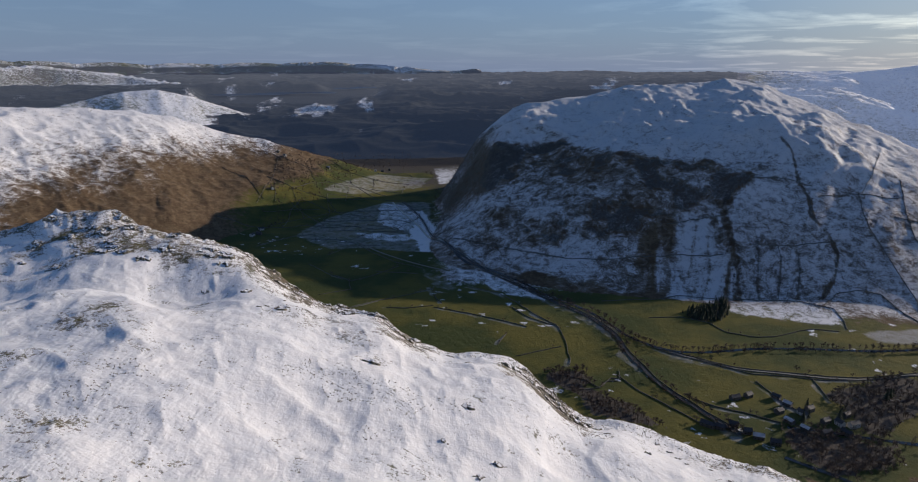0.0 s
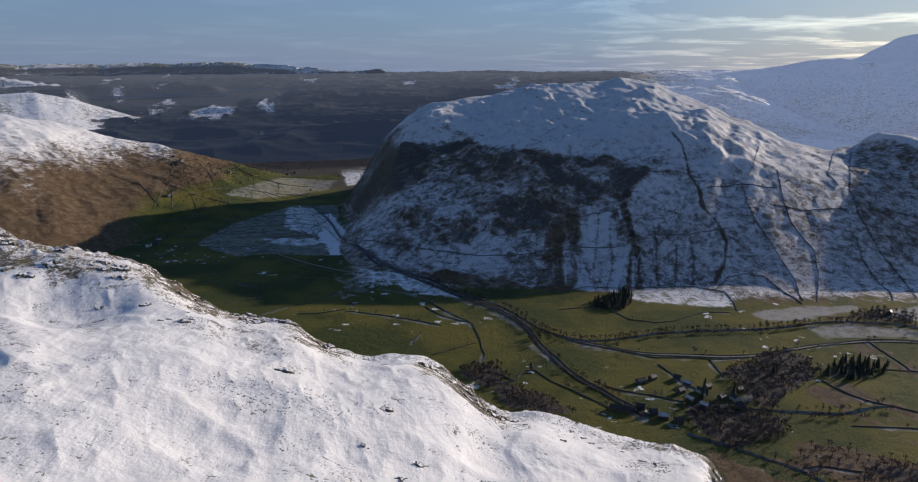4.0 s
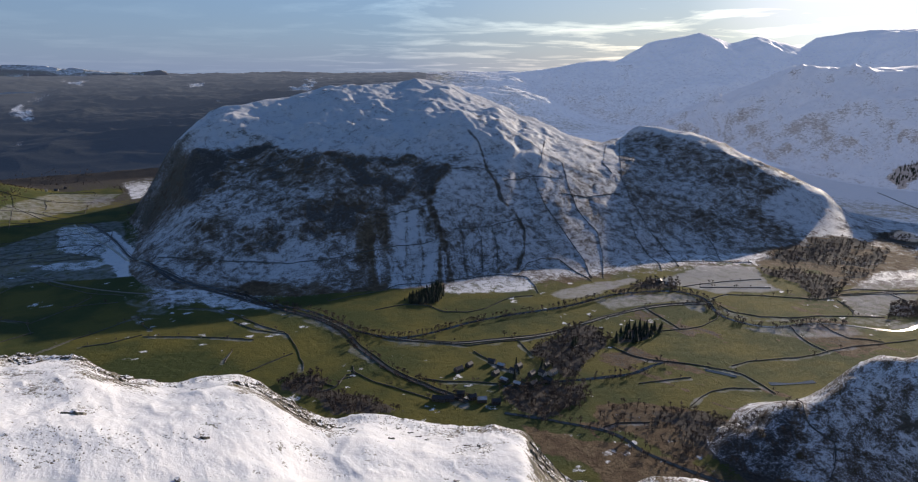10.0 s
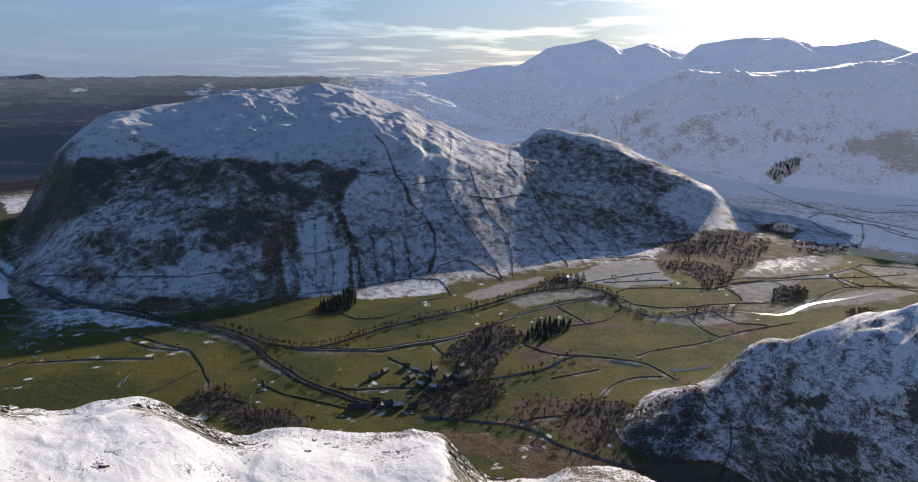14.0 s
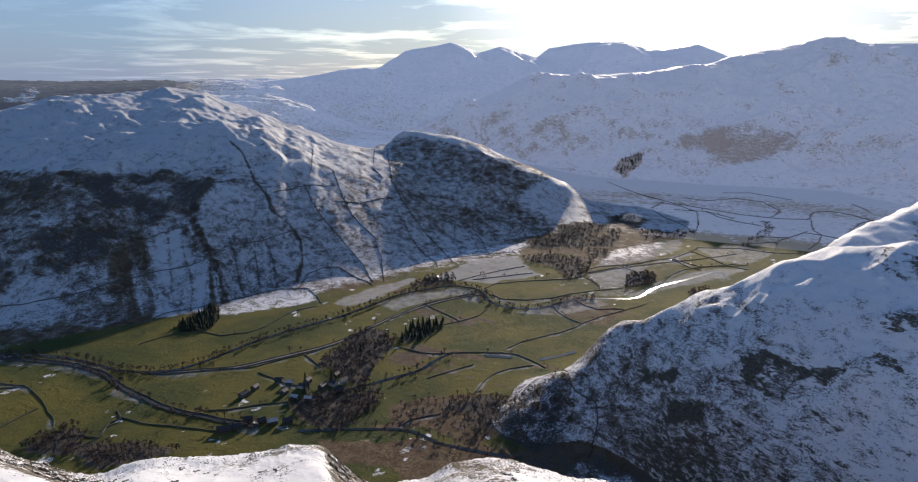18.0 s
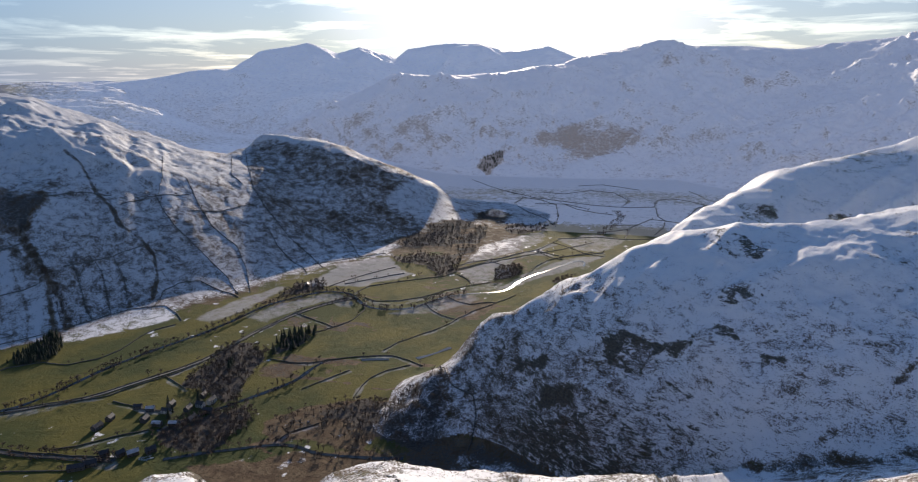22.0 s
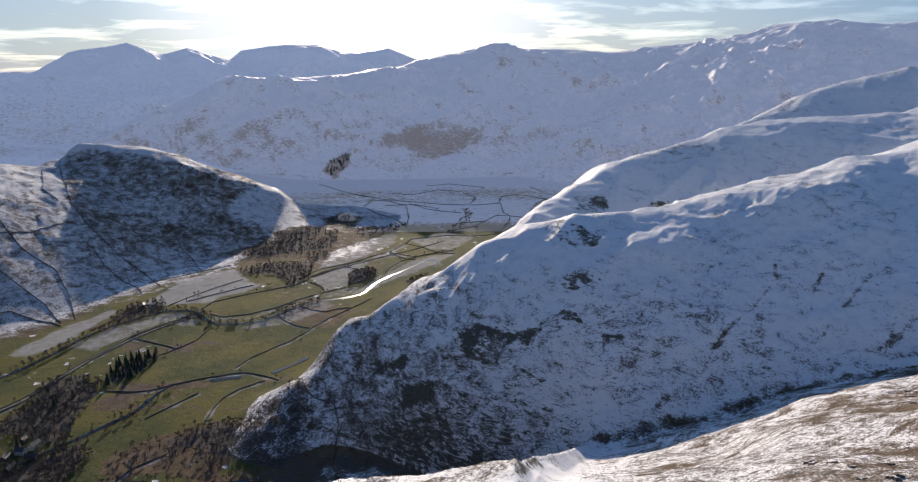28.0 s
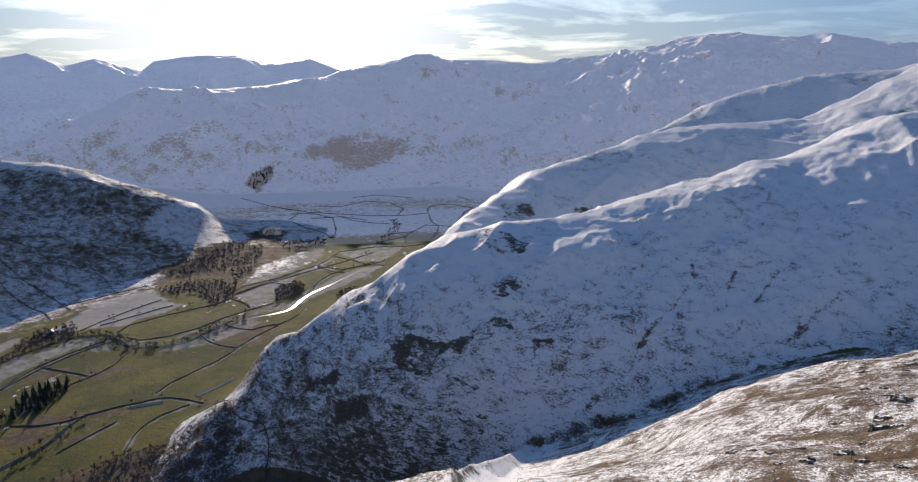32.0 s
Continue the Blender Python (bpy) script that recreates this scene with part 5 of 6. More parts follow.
tagged(ribbon("pool", [(675, 593), (687, 577), (698, 558)], 7, 0.45, WATER, 0.4), "small pool lying in the rough pasture", "pool", kind="structure")
tagged(ribbon("pool", [(722, 524), (748, 512), (784, 502)], 7, 0.45, WATER, 0.4), "small pool lying in the rough pasture", "pool", kind="structure")



def lake(name, az0, az1, d0, d1, label):
    """A sheet of water in the low country, following the lie of the land there."""
    az = np.radians(np.linspace(az0, az1, 41))
    u = np.linspace(-1, 1, 41)
    half = np.sqrt(np.clip(1 - u ** 2, 0.02, 1)) * (d1 - d0) / 2 * (1 + 0.35 * np.sin(7 * u + 1))
    mid = (d0 + d1) / 2 + 14 * np.sin(3 * u)
    rows = []
    for o in (-1, -0.33, 0.33, 1):
        d = mid + o * half
        x, y = d * np.sin(az), d * np.cos(az)
        rows.append(np.column_stack([x, y, 420 - d / true_distance(d) * 420 + 9]))
    verts = np.stack(rows, axis=1).reshape(-1, 3)
    faces = [(4 * i + j, 4 * i + j + 1, 4 * i + j + 5, 4 * i + j + 4) for i in range(40) for j in range(3)]
    return tagged(new(name, mesh_of(name, verts, faces, LAKE, True)), label, "lake", kind="structure")


lake("lake", -21, -10.5, 3740, 3800, "long grey-blue lake lying in the distant lowland")
lake("lake", -10.8, -7.0, 3900, 3940, "far end of a grey-blue lake in the lowland")
WALL_POINTS = []


def wall(points, tall=1.2, wide=0.85):
    """A dry-stone wall that follows the ground."""
    p = along(points, 7)
    n = sideways(p)
    p = p + n * (1.6 * fbm(p[:, 0], p[:, 1], 24, 2, 13))[:, None]
    z = ground_z(p)
    t = tall * (1 + 0.18 * fbm(p[:, 0], p[:, 1], 12, 2, 17))
    rows = []
    for o, up in ((-0.5, -0.8), (-0.3, 1.0), (0.3, 1.0), (0.5, -0.8)):
        q = p + n * wide * o
        rows.append(np.column_stack([q, z + np.where(up > 0, t, up)]))
    verts = np.stack(rows, axis=1).reshape(-1, 3)
    faces = [(0, 1, 2, 3)]
    for i in range(len(p) - 1):
        for j in range(3):
            a = 4 * i + j
            faces.append((a, a + 4, a + 5, a + 1))
    e = 4 * (len(p) - 1)
    faces.append((e + 3, e + 2, e + 1, e))
    ob = new("dry_stone_wall", mesh_of("dry_stone_wall", verts, faces, STONE))
    WALL_POINTS.append(p)
    return tagged(ob, "weathered grey dry-stone wall dividing the fields", "wall", "dry-stone field walls")


wall([(-260, 1255), (-222, 1228), (-209, 1167)])
wall([(-266, 1141), (-206, 1174)])
wall([(-328, 1338), (-260, 1255)])
wall([(-253, 1509), (-196, 1422), (-139, 1350), (-75, 1303)])
wall([(-367, 1539), (-306, 1546), (-253, 1509)])
wall([(-262, 1630), (-131, 1611)])
wall([(-173, 1285), (-85, 1269)])
wall([(-534, 1598), (-499, 1692), (-435, 1759), (-366, 1832)])
wall([(-604, 2002), (-517, 1957), (-404, 1938), (-304, 1998)])
wall([(-579, 1798), (-585, 2002), (-619, 2201)])
wall([(-517, 1957), (-435, 1759)])
wall([(-404, 1938), (-357, 1832), (-239, 1778)])
wall([(-640, 2201), (-509, 2167), (-364, 2144), (-272, 2043)])
wall([(-509, 2167), (-444, 2000)])
wall([(-364, 2144), (-352, 1954)])
wall([(-502, 2437), (-391, 2310), (-280, 2273)])
wall([(-391, 2310), (-364, 2144)])
wall([(-257, 1566), (-220, 1624), (-125, 1593)])
wall([(-301, 1410), (-258, 1484), (-188, 1483)])
wall([(697, 481), (612, 391), (607, 356), (589, 342), (545, 328)], 1.4, 1.0)

for line in FIELD_WALLS:
    wall(line, 1.25, 0.9) if line[0][0] < 1560 else wall(line, 1.5, 1.8)
for line in HILL_WALLS:
    wall(line, 1.4, 1.0)

wr = random.Random(41)


def field_walls(x0, x1, y0, y1, nx, ny, seed):
    """Irregular walled fields filling a stretch of the valley floor."""
    def bent(u, v):
        x, y = x0 + (x1 - x0) * u, y0 + (y1 - y0) * v
        a = np.array([x]), np.array([y])
        return x + 85 * float(fbm(*a, 230, 3, seed)[0]), y + 85 * float(fbm(*a, 230, 3, seed + 5)[0])
    for i in range(nx + 1):
        for j in range(ny):
            if wr.random() < 0.78 and height(*bent(i / nx, (j + 0.5) / ny)) < 22:
                wall([bent(i / nx, (j + k / 4) / ny) for k in range(5)], 1.3, 1.1)
    for j in range(ny + 1):
        for i in range(nx):
            if wr.random() < 0.78 and height(*bent((i + 0.5) / nx, j / ny)) < 22:
                wall([bent((i + k / 4) / nx, j / ny) for k in range(5)], 1.3, 1.1)


field_walls(-600, -160, 1650, 2500, 4, 7, 57)
for line, off in ((ROAD, 4.2), (LANE, 3.6)):
    for side in (-1, 1):
        q = along(line, 30, 1)
        wall([tuple(v) for v in q + side * off * sideways(q)], 1.2, 0.8)


# ---- trees ----
def tapered(p0, p1, r0, r1, sides, verts, faces):
    a, b = Vector(p0), Vector(p1)
    turn = (b - a).to_track_quat("Z", "Y")
    base = len(verts)
    for c, r in ((a, r0), (b, r1)):
        for k in range(sides):
            f = 2 * math.pi * k / sides
            verts.append(c + turn @ Vector((r * math.cos(f), r * math.sin(f), 0)))
    for k in range(sides):
        m = (k + 1) % sides
        faces.append((base + k, base + m, base + sides + m, base + sides + k))


def bare_tree(seed, tall=11.0, twigs=110, width=0.32):
    """Meshes of the trunk with its limbs and of the leafless crown."""
    r = random.Random(seed)
    tv, tf, cv, cf = [], [], [], []
    lean = Vector((r.uniform(-0.06, 0.06), r.uniform(-0.06, 0.06), 1)) * tall
    fork = lean * 0.34
    tapered((0, 0, -0.6), fork, 0.34, 0.24, 6, tv, tf)
    tapered(fork, lean * 0.72, 0.22, 0.07, 5, tv, tf)
    tips = []
    for k in range(6):
        f = 2 * math.pi * (k + r.random()) / 6
        start = lean * r.uniform(0.28, 0.5)
        end = start + Vector((math.cos(f), math.sin(f), r.uniform(0.5, 1.1))) * tall * r.uniform(0.2, 0.3)
        tapered(start, end, 0.14, 0.05, 4, tv, tf)
        tips += [start.lerp(end, 0.55), end]
    tips.append(lean * 0.72)
    for k in range(twigs):
        root = r.choice(tips)
        f, up = r.uniform(0, 2 * math.pi), r.uniform(-0.15, 1.0)
        way = Vector((math.cos(f), math.sin(f), up)).normalized() * tall * r.uniform(0.08, 0.2)
        side = Vector((r.uniform(-1, 1), r.uniform(-1, 1), r.uniform(-1, 1))).normalized() * width
        mid = root + way * 0.5 + Vector((r.uniform(-0.4, 0.4), r.uniform(-0.4, 0.4), 0.2))
        i = len(cv)
        cv += [root, mid + side, root + way, mid - side]
        cf.append((i, i + 1, i + 2, i + 3))
    return tv, tf, cv, cf


def fir_tree(seed, tall=16.0):
    r = random.Random(seed)
    tv, tf, cv, cf = [], [], [], []
    tapered((0, 0, -0.6), (0, 0, tall * 0.9), 0.3, 0.05, 6, tv, tf)
    for tier in range(11):
        h = tall * (0.12 + 0.8 * tier / 11)
        reach = (1 - tier / 11.5) * tall * 0.26
        for k in range(9):
            f = 2 * math.pi * (k + r.random()) / 9
            g = 0.34
            out = reach * r.uniform(0.75, 1.15)
            i = len(cv)
            cv += [Vector((0, 0, h + tall * 0.11)), Vector((math.cos(f - g) * out * 0.7, math.sin(f - g) * out * 0.7, h)),
                   Vector((math.cos(f) * out, math.sin(f) * out, h - tall * 0.04)), Vector((math.cos(f + g) * out * 0.7, math.sin(f + g) * out * 0.7, h))]
            cf.append((i, i + 1, i + 2, i + 3))
    return tv, tf, cv, cf


def tree_thing(name, made, skin, label, category, group):
    tv, tf, cv, cf = made
    root = new(name)
    part("trunk", mesh_of("trunk", tv, tf, BARK), None, root, "dark bare trunk and limbs" if skin is TWIG else "")
    part("crown", mesh_of("crown", cv, cf, skin), None, root, "leafless brown twigs" if skin is TWIG else "dark green drooping needles")
    return tagged(root, label, category, group)


BARE = [tree_thing("bare_tree", bare_tree(100 + k, 9.5 + 1.5 * k), TWIG, "leafless brown broadleaf tree standing in the winter pasture", "tree", "bare valley trees") for k in range(4)]
FIRS = [tree_thing("fir_tree", fir_tree(200 + k, 15 + 3 * k), NEEDLE, "tall dark green fir in the village plantation", "tree", "village firs") for k in range(3)]
spread = random.Random(5)
placed = {"bare": 0, "fir": 0}


def plant(stock, key, x, y, scale=1.0):
    k = placed[key]
    m = Matrix.Translation((x, y, height(x, y))) @ Matrix.Rotation(spread.uniform(0, 6.28), 4, "Z") @ Matrix.Scale(scale, 4)
    if k < len(stock):
        stock[k].matrix_basis = m
    else:
        ob = copy_thing(stock[k % len(stock)], Matrix.Translation((x, y, height(x, y))) @ Matrix.Rotation(spread.uniform(0, 6.28), 4, "Z"))
        ob.scale = (scale, scale, scale)
    placed[key] += 1


def inside_of(outline, rand):
    xs, ys = [q[0] for q in outline], [q[1] for q in outline]
    while True:
        x, y = rand.uniform(min(xs), max(xs)), rand.uniform(min(ys), max(ys))
        hit = False
        for (x0, y0), (x1, y1) in zip(outline, outline[1:] + outline[:1]):
            if (y0 > y) != (y1 > y) and x < (x1 - x0) * (y - y0) / (y1 - y0) + x0:
                hit = not hit
        if hit:
            return x, y


# trees along the river, the beck and the lanes
for line, count, off in ((RIVER[9:34], 90, 10), (GILL, 26, 8), (LANE, 26, 8), (ROAD[6:], 22, 10)):
    q = along(line, 4, 1)
    s = sideways(q)
    for _ in range(count):
        i = spread.randrange(len(q))
        o = spread.choice((-1, 1)) * spread.uniform(0.5, 1.3) * off
        plant(BARE, "bare", q[i, 0] + s[i, 0] * o, q[i, 1] + s[i, 1] * o, spread.uniform(0.45, 0.95))
for _ in range(44):
    plant(BARE, "bare", *inside_of(WOOD_A, spread), spread.uniform(0.8, 1.2))
for i in spread.sample(range(len(WALL_POINTS)), 46):
    q = WALL_POINTS[i]
    x, y = q[spread.randrange(len(q))]
    if math.hypot(x, y) < 2400 and height(x, y) < 40:
        plant(BARE, "bare", x + 2, y + 2, spread.uniform(0.5, 0.9))
for _ in range(46):
    plant(FIRS, "fir", *inside_of(PINES, spread), spread.uniform(0.65, 1.05))
for x, y in ((560, 745), (552, 740), (568, 752), (470, 700), (462, 690), (430, 700), (440, 722), (418, 690)):
    plant(FIRS, "fir", x, y, spread.uniform(0.9, 1.1))


def woodland(name, spots, seed, label, twigs=46, fir=False):
    """Many bare trees of a wood as one mass."""
    r = random.Random(seed)
    kinds = []
    for k in range(4):
        tv, tf, cv, cf = fir_tree(seed + k, 13) if fir else bare_tree(seed + k, 9.0, int(twigs * 1.5), 0.34)
        n = len(tv)
        v = np.array([tuple(q) for q in tv + cv])
        f = np.array([tuple(q) for q in tf if len(q) == 4] + [tuple(i + n for i in q) for q in cf])
        kinds.append((v, f))
    V, F, base = [], [], 0
    xy = np.array(spots)
    zs = ground_z(xy)
    for (x, y), z in zip(xy, zs):
        v, f = r.choice(kinds)
        a, s = r.uniform(0, 6.28), r.uniform(0.6, 1.15)
        c, q = math.cos(a) * s, math.sin(a) * s
        w = np.column_stack([x + c * v[:, 0] - q * v[:, 1], y + q * v[:, 0] + c * v[:, 1], z + s * v[:, 2]])
        V.append(w)
        F.append(f + base)
        base += len(v)
    me = bpy.data.meshes.new(name)
    V, F = np.concatenate(V), np.concatenate(F)
    me.vertices.add(len(V))
    me.vertices.foreach_set("co", V.astype(np.float32).ravel())
    me.loops.add(F.size)
    me.loops.foreach_set("vertex_index", F.astype(np.int32).ravel())
    me.polygons.add(len(F))
    me.polygons.foreach_set("loop_start", np.arange(0, F.size, 4, dtype=np.int32))
    me.update(calc_edges=True)
    me.materials.append(NEEDLE if fir else TWIG)
    return tagged(new(name, me), label, "woodland", kind="stuff")


def spots_in(outline, count, rand):
    return [inside_of(outline, rand) for _ in range(count)]


r1 = random.Random(77)
woodland("woodland", spots_in(WOOD_A, 250, r1), 300, "dense leafless wood above the village")
woodland("woodland", spots_in(WOOD_B, 260, r1), 305, "brown leafless wood below the village")
woodland("woodland", spots_in(WOOD_C, 110, r1) + spots_in(GILL_SCRUB, 130, r1), 308, "thin leafless wood climbing the shaded gill")
woodland("woodland", spots_in(WOOD_BROW, 240, r1), 310, "leafless brown wood under the fell")
woodland("woodland", [q for q in spots_in(WOOD_D, 1500, r1) if float(fbm(np.array([q[0]]), np.array([q[1]]), 120, 3, 15)[0]) > -0.2], 320, "dark leafless woods on the snowy valley floor")
woodland("woodland", spots_in(CLUMP, 210, r1) + spots_in(TREE_ROW, 130, r1) + spots_in(SCRUB, 60, r1), 325, "dark leafless clumps among the frosty fields")
woodland("woodland", spots_in([(-520, 1560), (-640, 2230), (-330, 2560), (-420, 1900)], 520, r1), 330, "scattered leafless trees round the farms")
woodland("woodland", spots_in(WOOD_FAR, 420, r1), 332, "dark leafless woods on the shaded valley floor")
woodland("plantation", spots_in(WOOD_HEAD, 150, r1), 340, "dark fir plantation on the mountain foot", fir=True)
woodland("plantation", spots_in(COPSE, 170, r1), 345, "dark fir copse at the foot of the fell", fir=True)


def line_spots(line, count, off, rand):
    """Places scattered along both sides of a line."""
    q = along(line, 4, 1)
    w = sideways(q)
    out = []
    for _ in range(count):
        i, o = rand.randrange(len(q)), rand.uniform(-off, off)
        out.append((q[i, 0] + w[i, 0] * o, q[i, 1] + w[i, 1] * o))
    return out


woodland("gully_trees", line_spots(GULLY_TREES_A, 50, 4, r1) + line_spots(GULLY_TREES_B, 90, 8, r1), 355, "dark leafless thorns in the fellside gullies", 30)
woodland("valley_trees", line_spots([(1586, 542), (1713, 550), (1831, 560), (1887, 597)], 120, 14, r1), 357, "dark leafless trees across the snowy fields", 34)
hedge_spots = []
for q in WALL_POINTS:
    for x, y in q:
        if r1.random() < 0.10 and math.hypot(x, y) < 2300:
            hedge_spots.append((x + r1.uniform(-3, 3), y + r1.uniform(-3, 3)))
bank_spots = []
for line, count, off in ((RIVER[9:38], 620, 8), (GILL, 60, 9), (GILL_UPPER, 60, 8), (ROAD[5:], 160, 8)):
    q = along(line, 4, 1)
    w = sideways(q)
    for _ in range(count):
        i = r1.randrange(len(q))
        o = r1.choice((-1, 1)) * r1.uniform(0.5, 1.2) * off
        bank_spots.append((q[i, 0] + w[i, 0] * o, q[i, 1] + w[i, 1] * o))
woodland("riverside_scrub", bank_spots, 370, "low leafless alders and scrub along the water", 34)
woodland("hedgerow_trees", hedge_spots, 360, "low leafless trees and thorns along the walls", 30)


# ---- houses ----
def gable(wide, deep, tall, rise):
    w, d = wide / 2, deep / 2
    v = [(-w, -d, -1), (w, -d, -1), (w, d, -1), (-w, d, -1), (-w, -d, tall), (w, -d, tall), (w, d, tall), (-w, d, tall), (-w, 0, tall + rise), (w, 0, tall + rise)]
    return v, [(0, 1, 5, 4), (2, 3, 7, 6), (1, 2, 6, 9, 5), (3, 0, 4, 8, 7), (0, 3, 2, 1)]


def block(x0, y0, z0, x1, y1, z1):
    v = [(x0, y0, z0), (x1, y0, z0), (x1, y1, z0), (x0, y1, z0), (x0, y0, z1), (x1, y0, z1), (x1, y1, z1), (x0, y1, z1)]
    return v, [(0, 3, 2, 1), (4, 5, 6, 7), (0, 1, 5, 4), (1, 2, 6, 5), (2, 3, 7, 6), (3, 0, 4, 7)]


def house(x, y, turn, wide=11, deep=7, tall=4.8, white=False, frosted=False):
    root = new("house")
    rise = deep * 0.38
    v, f = gable(wide, deep, tall, rise)
    part("wall", mesh_of("wall", v, f, RENDER_WALL if white else SLATE_WALL), None, root, "whitewashed wall" if white else "grey slate-stone wall")
    for side in (-1, 1):
        w, d = wide / 2 + 0.4, deep / 2 + 0.45
        drop = 0.45 * rise / (deep / 2)
        e0, e1 = tall - drop, tall + rise
        v = [(-w, side * d, e0), (w, side * d, e0), (w, 0, e1), (-w, 0, e1)]
        v += [(a, b, c + 0.22) for a, b, c in v]
        f = [(0, 1, 2, 3), (7, 6, 5, 4), (0, 4, 5, 1), (1, 5, 6, 2), (2, 6, 7, 3), (3, 7, 4, 0)]
        part("roof_slope", mesh_of("roof_slope", v, f, FROST if frosted and side > 0 else SLATE), None, root, "snow-dusted slates" if frosted and side > 0 else "dark slate roof")
    for cx in (-wide / 2 + 0.7, wide / 2 - 0.7):
        v, f = block(cx - 0.45, -0.4, tall + rise - 0.8, cx + 0.45, 0.4, tall + rise + 1.1)
        part("chimney", mesh_of("chimney", v, f, SLATE_WALL), None, root)
    for side in (-1, 1):
        for k in range(3):
            for z0 in (0.9, 3.1):
                cx = (k - 1) * wide / 3.2
                if z0 < 1 and k == 1:
                    v, f = block(cx - 0.5, side * (deep / 2 - 0.06), 0, cx + 0.5, side * (deep / 2 + 0.06), 2.05)
                    part("door", mesh_of("door", v, f, PAINT), None, root)
                else:
                    v, f = block(cx - 0.5, side * (deep / 2 - 0.06), z0, cx + 0.5, side * (deep / 2 + 0.05), z0 + 1.15)
                    part("window", mesh_of("window", v, f, GLASS), None, root)
    root.matrix_world = pose(x, y, height(x, y) + 0.1, 0, 0, turn)
    return tagged(root, ("whitewashed" if white else "grey stone") + " valley house with a " + ("snow-dusted" if frosted else "dark") + " slate roof", "house", "valley houses")


turns = random.Random(9)
for k, (x, y) in enumerate([(419, 729), (427, 706), (440, 716), (412, 672), (446, 690), (460, 684), (402, 690), (478, 702), (474, 680), (359, 746), (379, 752), (414, 748), (400, 712), (432, 664), (455, 662)]):
    house(x, y, turns.choice((20, 35, 110, 125)) + turns.uniform(-8, 8), turns.uniform(9, 15), turns.uniform(6, 7.5), turns.uniform(4.2, 5.4), k in (1, 5, 8), k % 3 == 0)
for k, (x, y, w) in enumerate([(300, 683, 17), (312, 677, 13), (331, 682, 10), (349, 656, 12), (363, 644, 11), (341, 667, 9)]):
    house(x, y, 140 + 6 * k, w, 7.5, 4.6, False, k == 3)
for k, (x, y) in enumerate([(-525, 1575), (-512, 1590), (-520, 1635), (-628, 2234), (-600, 2215), (-303, 2560), (-330, 2540), (-280, 2590), (-560, 1900), (-470, 2300)]):
    house(x, y, turns.uniform(0, 180), 13, 7.5, 5.2, k % 2 == 0, k % 3 == 0)
for x, y in ((1609, 728), (1604, 705), (1632, 698), (1577, 702), (889, 915)):
    house(x, y, turns.uniform(0, 180), 12, 7, 4.8, False, True)


# ---- crags and boulders on the near fell ----
def outcrop(x, y, size, seed):
    """A crag of jointed, tilted rock slabs stepping out of the slope."""
    r = random.Random(seed)
    n = 20
    u = np.linspace(-1.5, 1.5, n)
    gx, gy = [q.ravel() * size for q in np.meshgrid(u, u, indexing="ij")]
    jit = np.random.default_rng(seed)
    gx, gy = gx + jit.uniform(-0.05, 0.05, n * n) * size, gy + jit.uniform(-0.05, 0.05, n * n) * size
    up = np.full(n * n, -0.3 * size)
    for k in range(16):
        cx, cy, a = r.gauss(0, 0.5) * size, r.gauss(0, 0.36) * size, 0.6 + r.gauss(0, 0.35)
        p, q = (gx - cx) * math.cos(a) + (gy - cy) * math.sin(a), (gy - cy) * math.cos(a) - (gx - cx) * math.sin(a)
        top = size * r.uniform(0.08, 0.42) + q * r.uniform(0.1, 0.6) + p * r.gauss(0, 0.15)
        hit = (np.abs(p) < size * r.uniform(0.16, 0.5)) & (np.abs(q) < size * r.uniform(0.1, 0.3))
        up = np.where(hit, np.maximum(up, top), up)
    rim = np.maximum(np.abs(gx), np.abs(gy)) > 1.38 * size
    up = np.where(rim, -0.3 * size, up)
    spots = np.column_stack([x + gx, y + gy])
    verts = np.column_stack([spots, ground_z(spots) + up])
    faces = [(n * i + j, n * i + j + n, n * i + j + n + 1, n * i + j + 1) for i in range(n - 1) for j in range(n - 1)]
    ob = new("rock_outcrop", mesh_of("rock_outcrop", verts, faces, CRAG_ROCK))
    return tagged(ob, "dark lichened rock outcrop breaking through the snow", "rock", "rock outcrops")


OUTCROPS = [(-35, 238, 3.5), (-83, 280, 2.5), (-40, 326, 3), (-128, 389, 3.5), (-220, 332, 3), (-205, 351, 3.5), (4, 213, 2.5), (13, 181, 2), (6, 171, 1.6), (-133, 318, 2), (-110, 312, 2.4),
            (-103, 376, 3.5), (43, 271, 3), (36, 290, 3), (-5, 186, 1.2), (-135, 358, 3.5), (-201, 384, 4), (278, -127, 5), (273, -68, 3), (238, -100, 4), (322, -156, 5), (300, -140, 4)]
for k, (x, y, s) in enumerate(OUTCROPS):
    outcrop(x, y, s, 500 + k)
rb = random.Random(31)


def at_brow(az, d, size, seed):
    outcrop(d * math.sin(radians(az)), d * math.cos(radians(az)), size, seed)


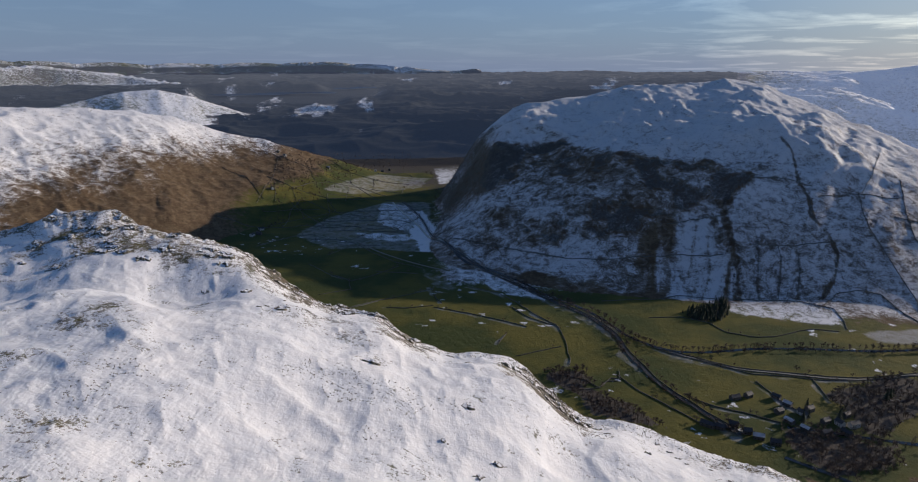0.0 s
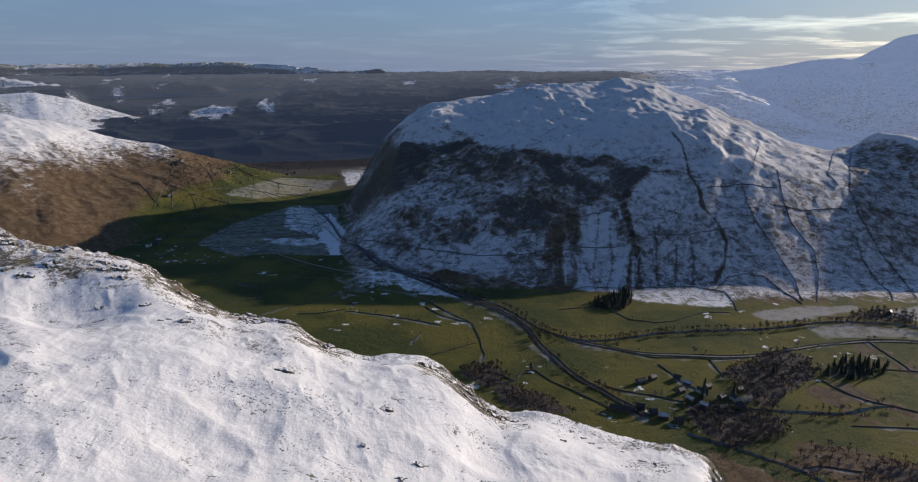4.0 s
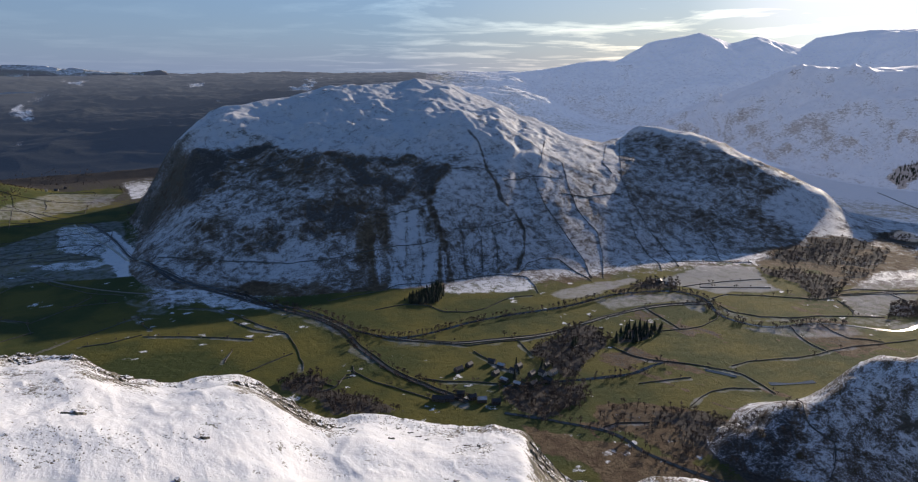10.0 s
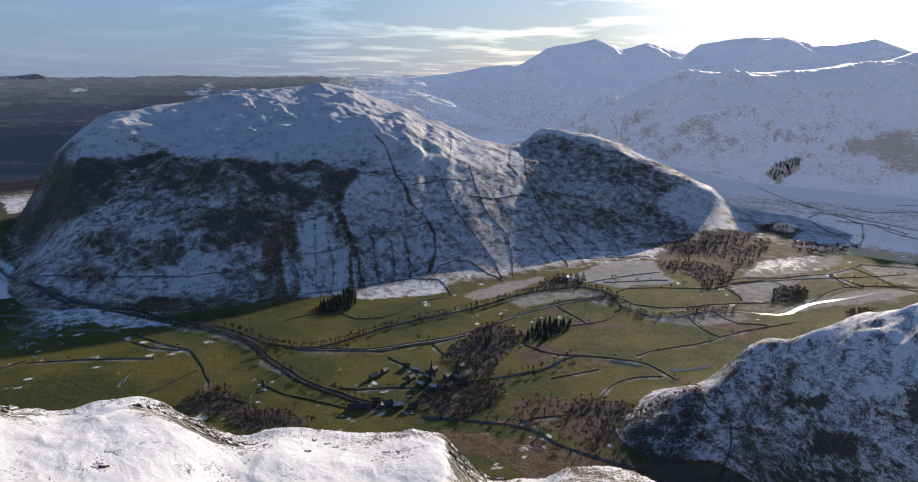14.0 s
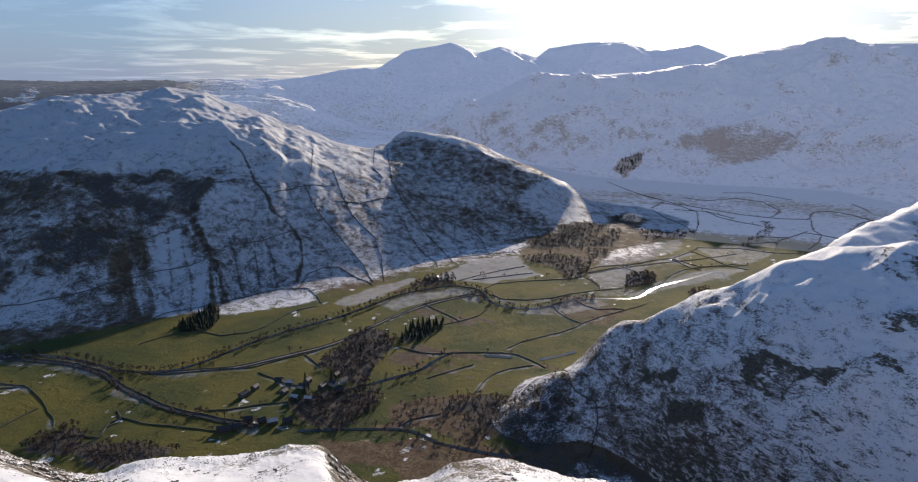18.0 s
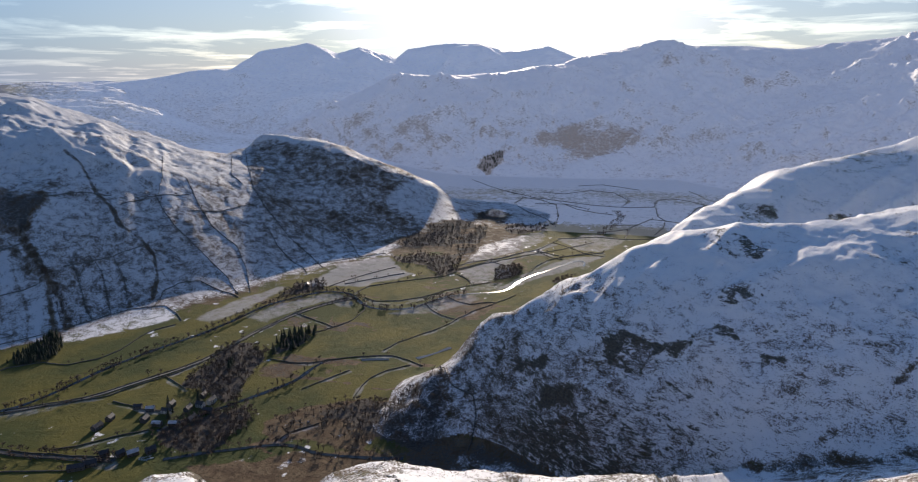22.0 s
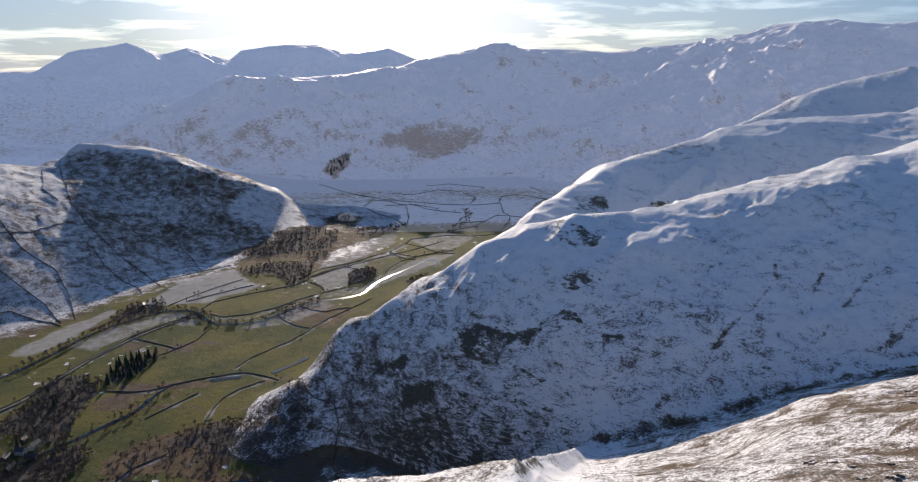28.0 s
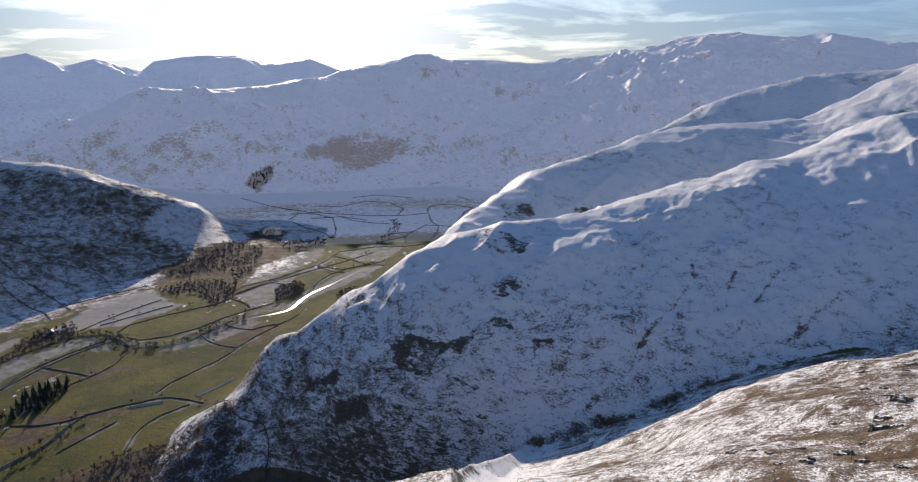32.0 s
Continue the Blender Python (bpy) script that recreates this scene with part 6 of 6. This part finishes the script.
# the rocky faces along the brow and on the knoll
for k in range(115):
    a0, a1 = rb.choice(((-19, -10), (-19, -10), (-8, -4), (4.5, 12.5), (4.5, 12.5), (33, 38), (-38, -20), (-38, -20), (-30, -20)))
    az = rb.uniform(a0, a1)
    b = float(np.interp(az, EDGE_AZ, EDGE_B))
    at_brow(az, b + (rb.uniform(-60, 4) if a0 < -25 else rb.uniform(-30, 10)), rb.uniform(1.4, 4.2), 600 + k)
for k in range(38):
    az = rb.uniform(-38, 76)
    at_brow(az, float(np.interp(az, EDGE_AZ, EDGE_B)) - abs(rb.gauss(0, 26)) - 1, rb.uniform(0.7, 2.0), 800 + k)
# small stones in loose groups on the open snow
for k in range(15):
    az, d = rb.uniform(-40, 115), rb.uniform(150, 400)
    for j in range(4):
        a, e = az + rb.gauss(0, 1.2), d + rb.gauss(0, 7)
        if e < float(np.interp(a, EDGE_AZ, EDGE_B)) - 5:
            at_brow(a, e, rb.uniform(0.4, 1.3), 900 + 4 * k + j)
# the rough crag at the end of the fell
for k in range(60):
    x, y = inside_of(NEAR_CRAG, rb)
    outcrop(x, y, rb.uniform(0.8, 2.8), 1200 + k)


def tufts(count, seed):
    """Dead grass showing through the snow, one mass of small blades."""
    g = np.random.default_rng(seed)
    az = g.uniform(-40, 117, count * 3)
    d = np.sqrt(g.uniform(110.0 ** 2, 480.0 ** 2, count * 3))
    x, y = d * np.sin(np.radians(az)), d * np.cos(np.radians(az))
    b = np.interp(az, EDGE_AZ, EDGE_B)
    keep = (d < b + 8) & ((fbm(x, y, 26, 4, 95) > 0.36) | (az > 84) | (np.abs(d - b) < 14))
    x, y = x[keep][:count], y[keep][:count]
    z = ground_z(np.column_stack([x, y]))
    n = len(x)
    V, F = [], []
    for k in range(3):
        a = g.uniform(0, 2 * np.pi, n)
        s = g.uniform(0.1, 0.32, n)
        V.append(np.stack([np.column_stack([x + np.cos(a) * s, y + np.sin(a) * s, z - 0.1]), np.column_stack([x - np.cos(a) * s, y - np.sin(a) * s, z - 0.1]),
                           np.column_stack([x + g.normal(0, 0.2, n), y + g.normal(0, 0.2, n), z + s * 1.1])], axis=1).reshape(-1, 3))
    V = np.concatenate(V)
    F = np.arange(len(V)).reshape(-1, 3)
    ob = sheet("grass_tufts", V, F, {}, TUFT)
    return tagged(ob, "dead yellow grass tufts poking through the snow", "grass", kind="stuff")


tufts(26000, 3)
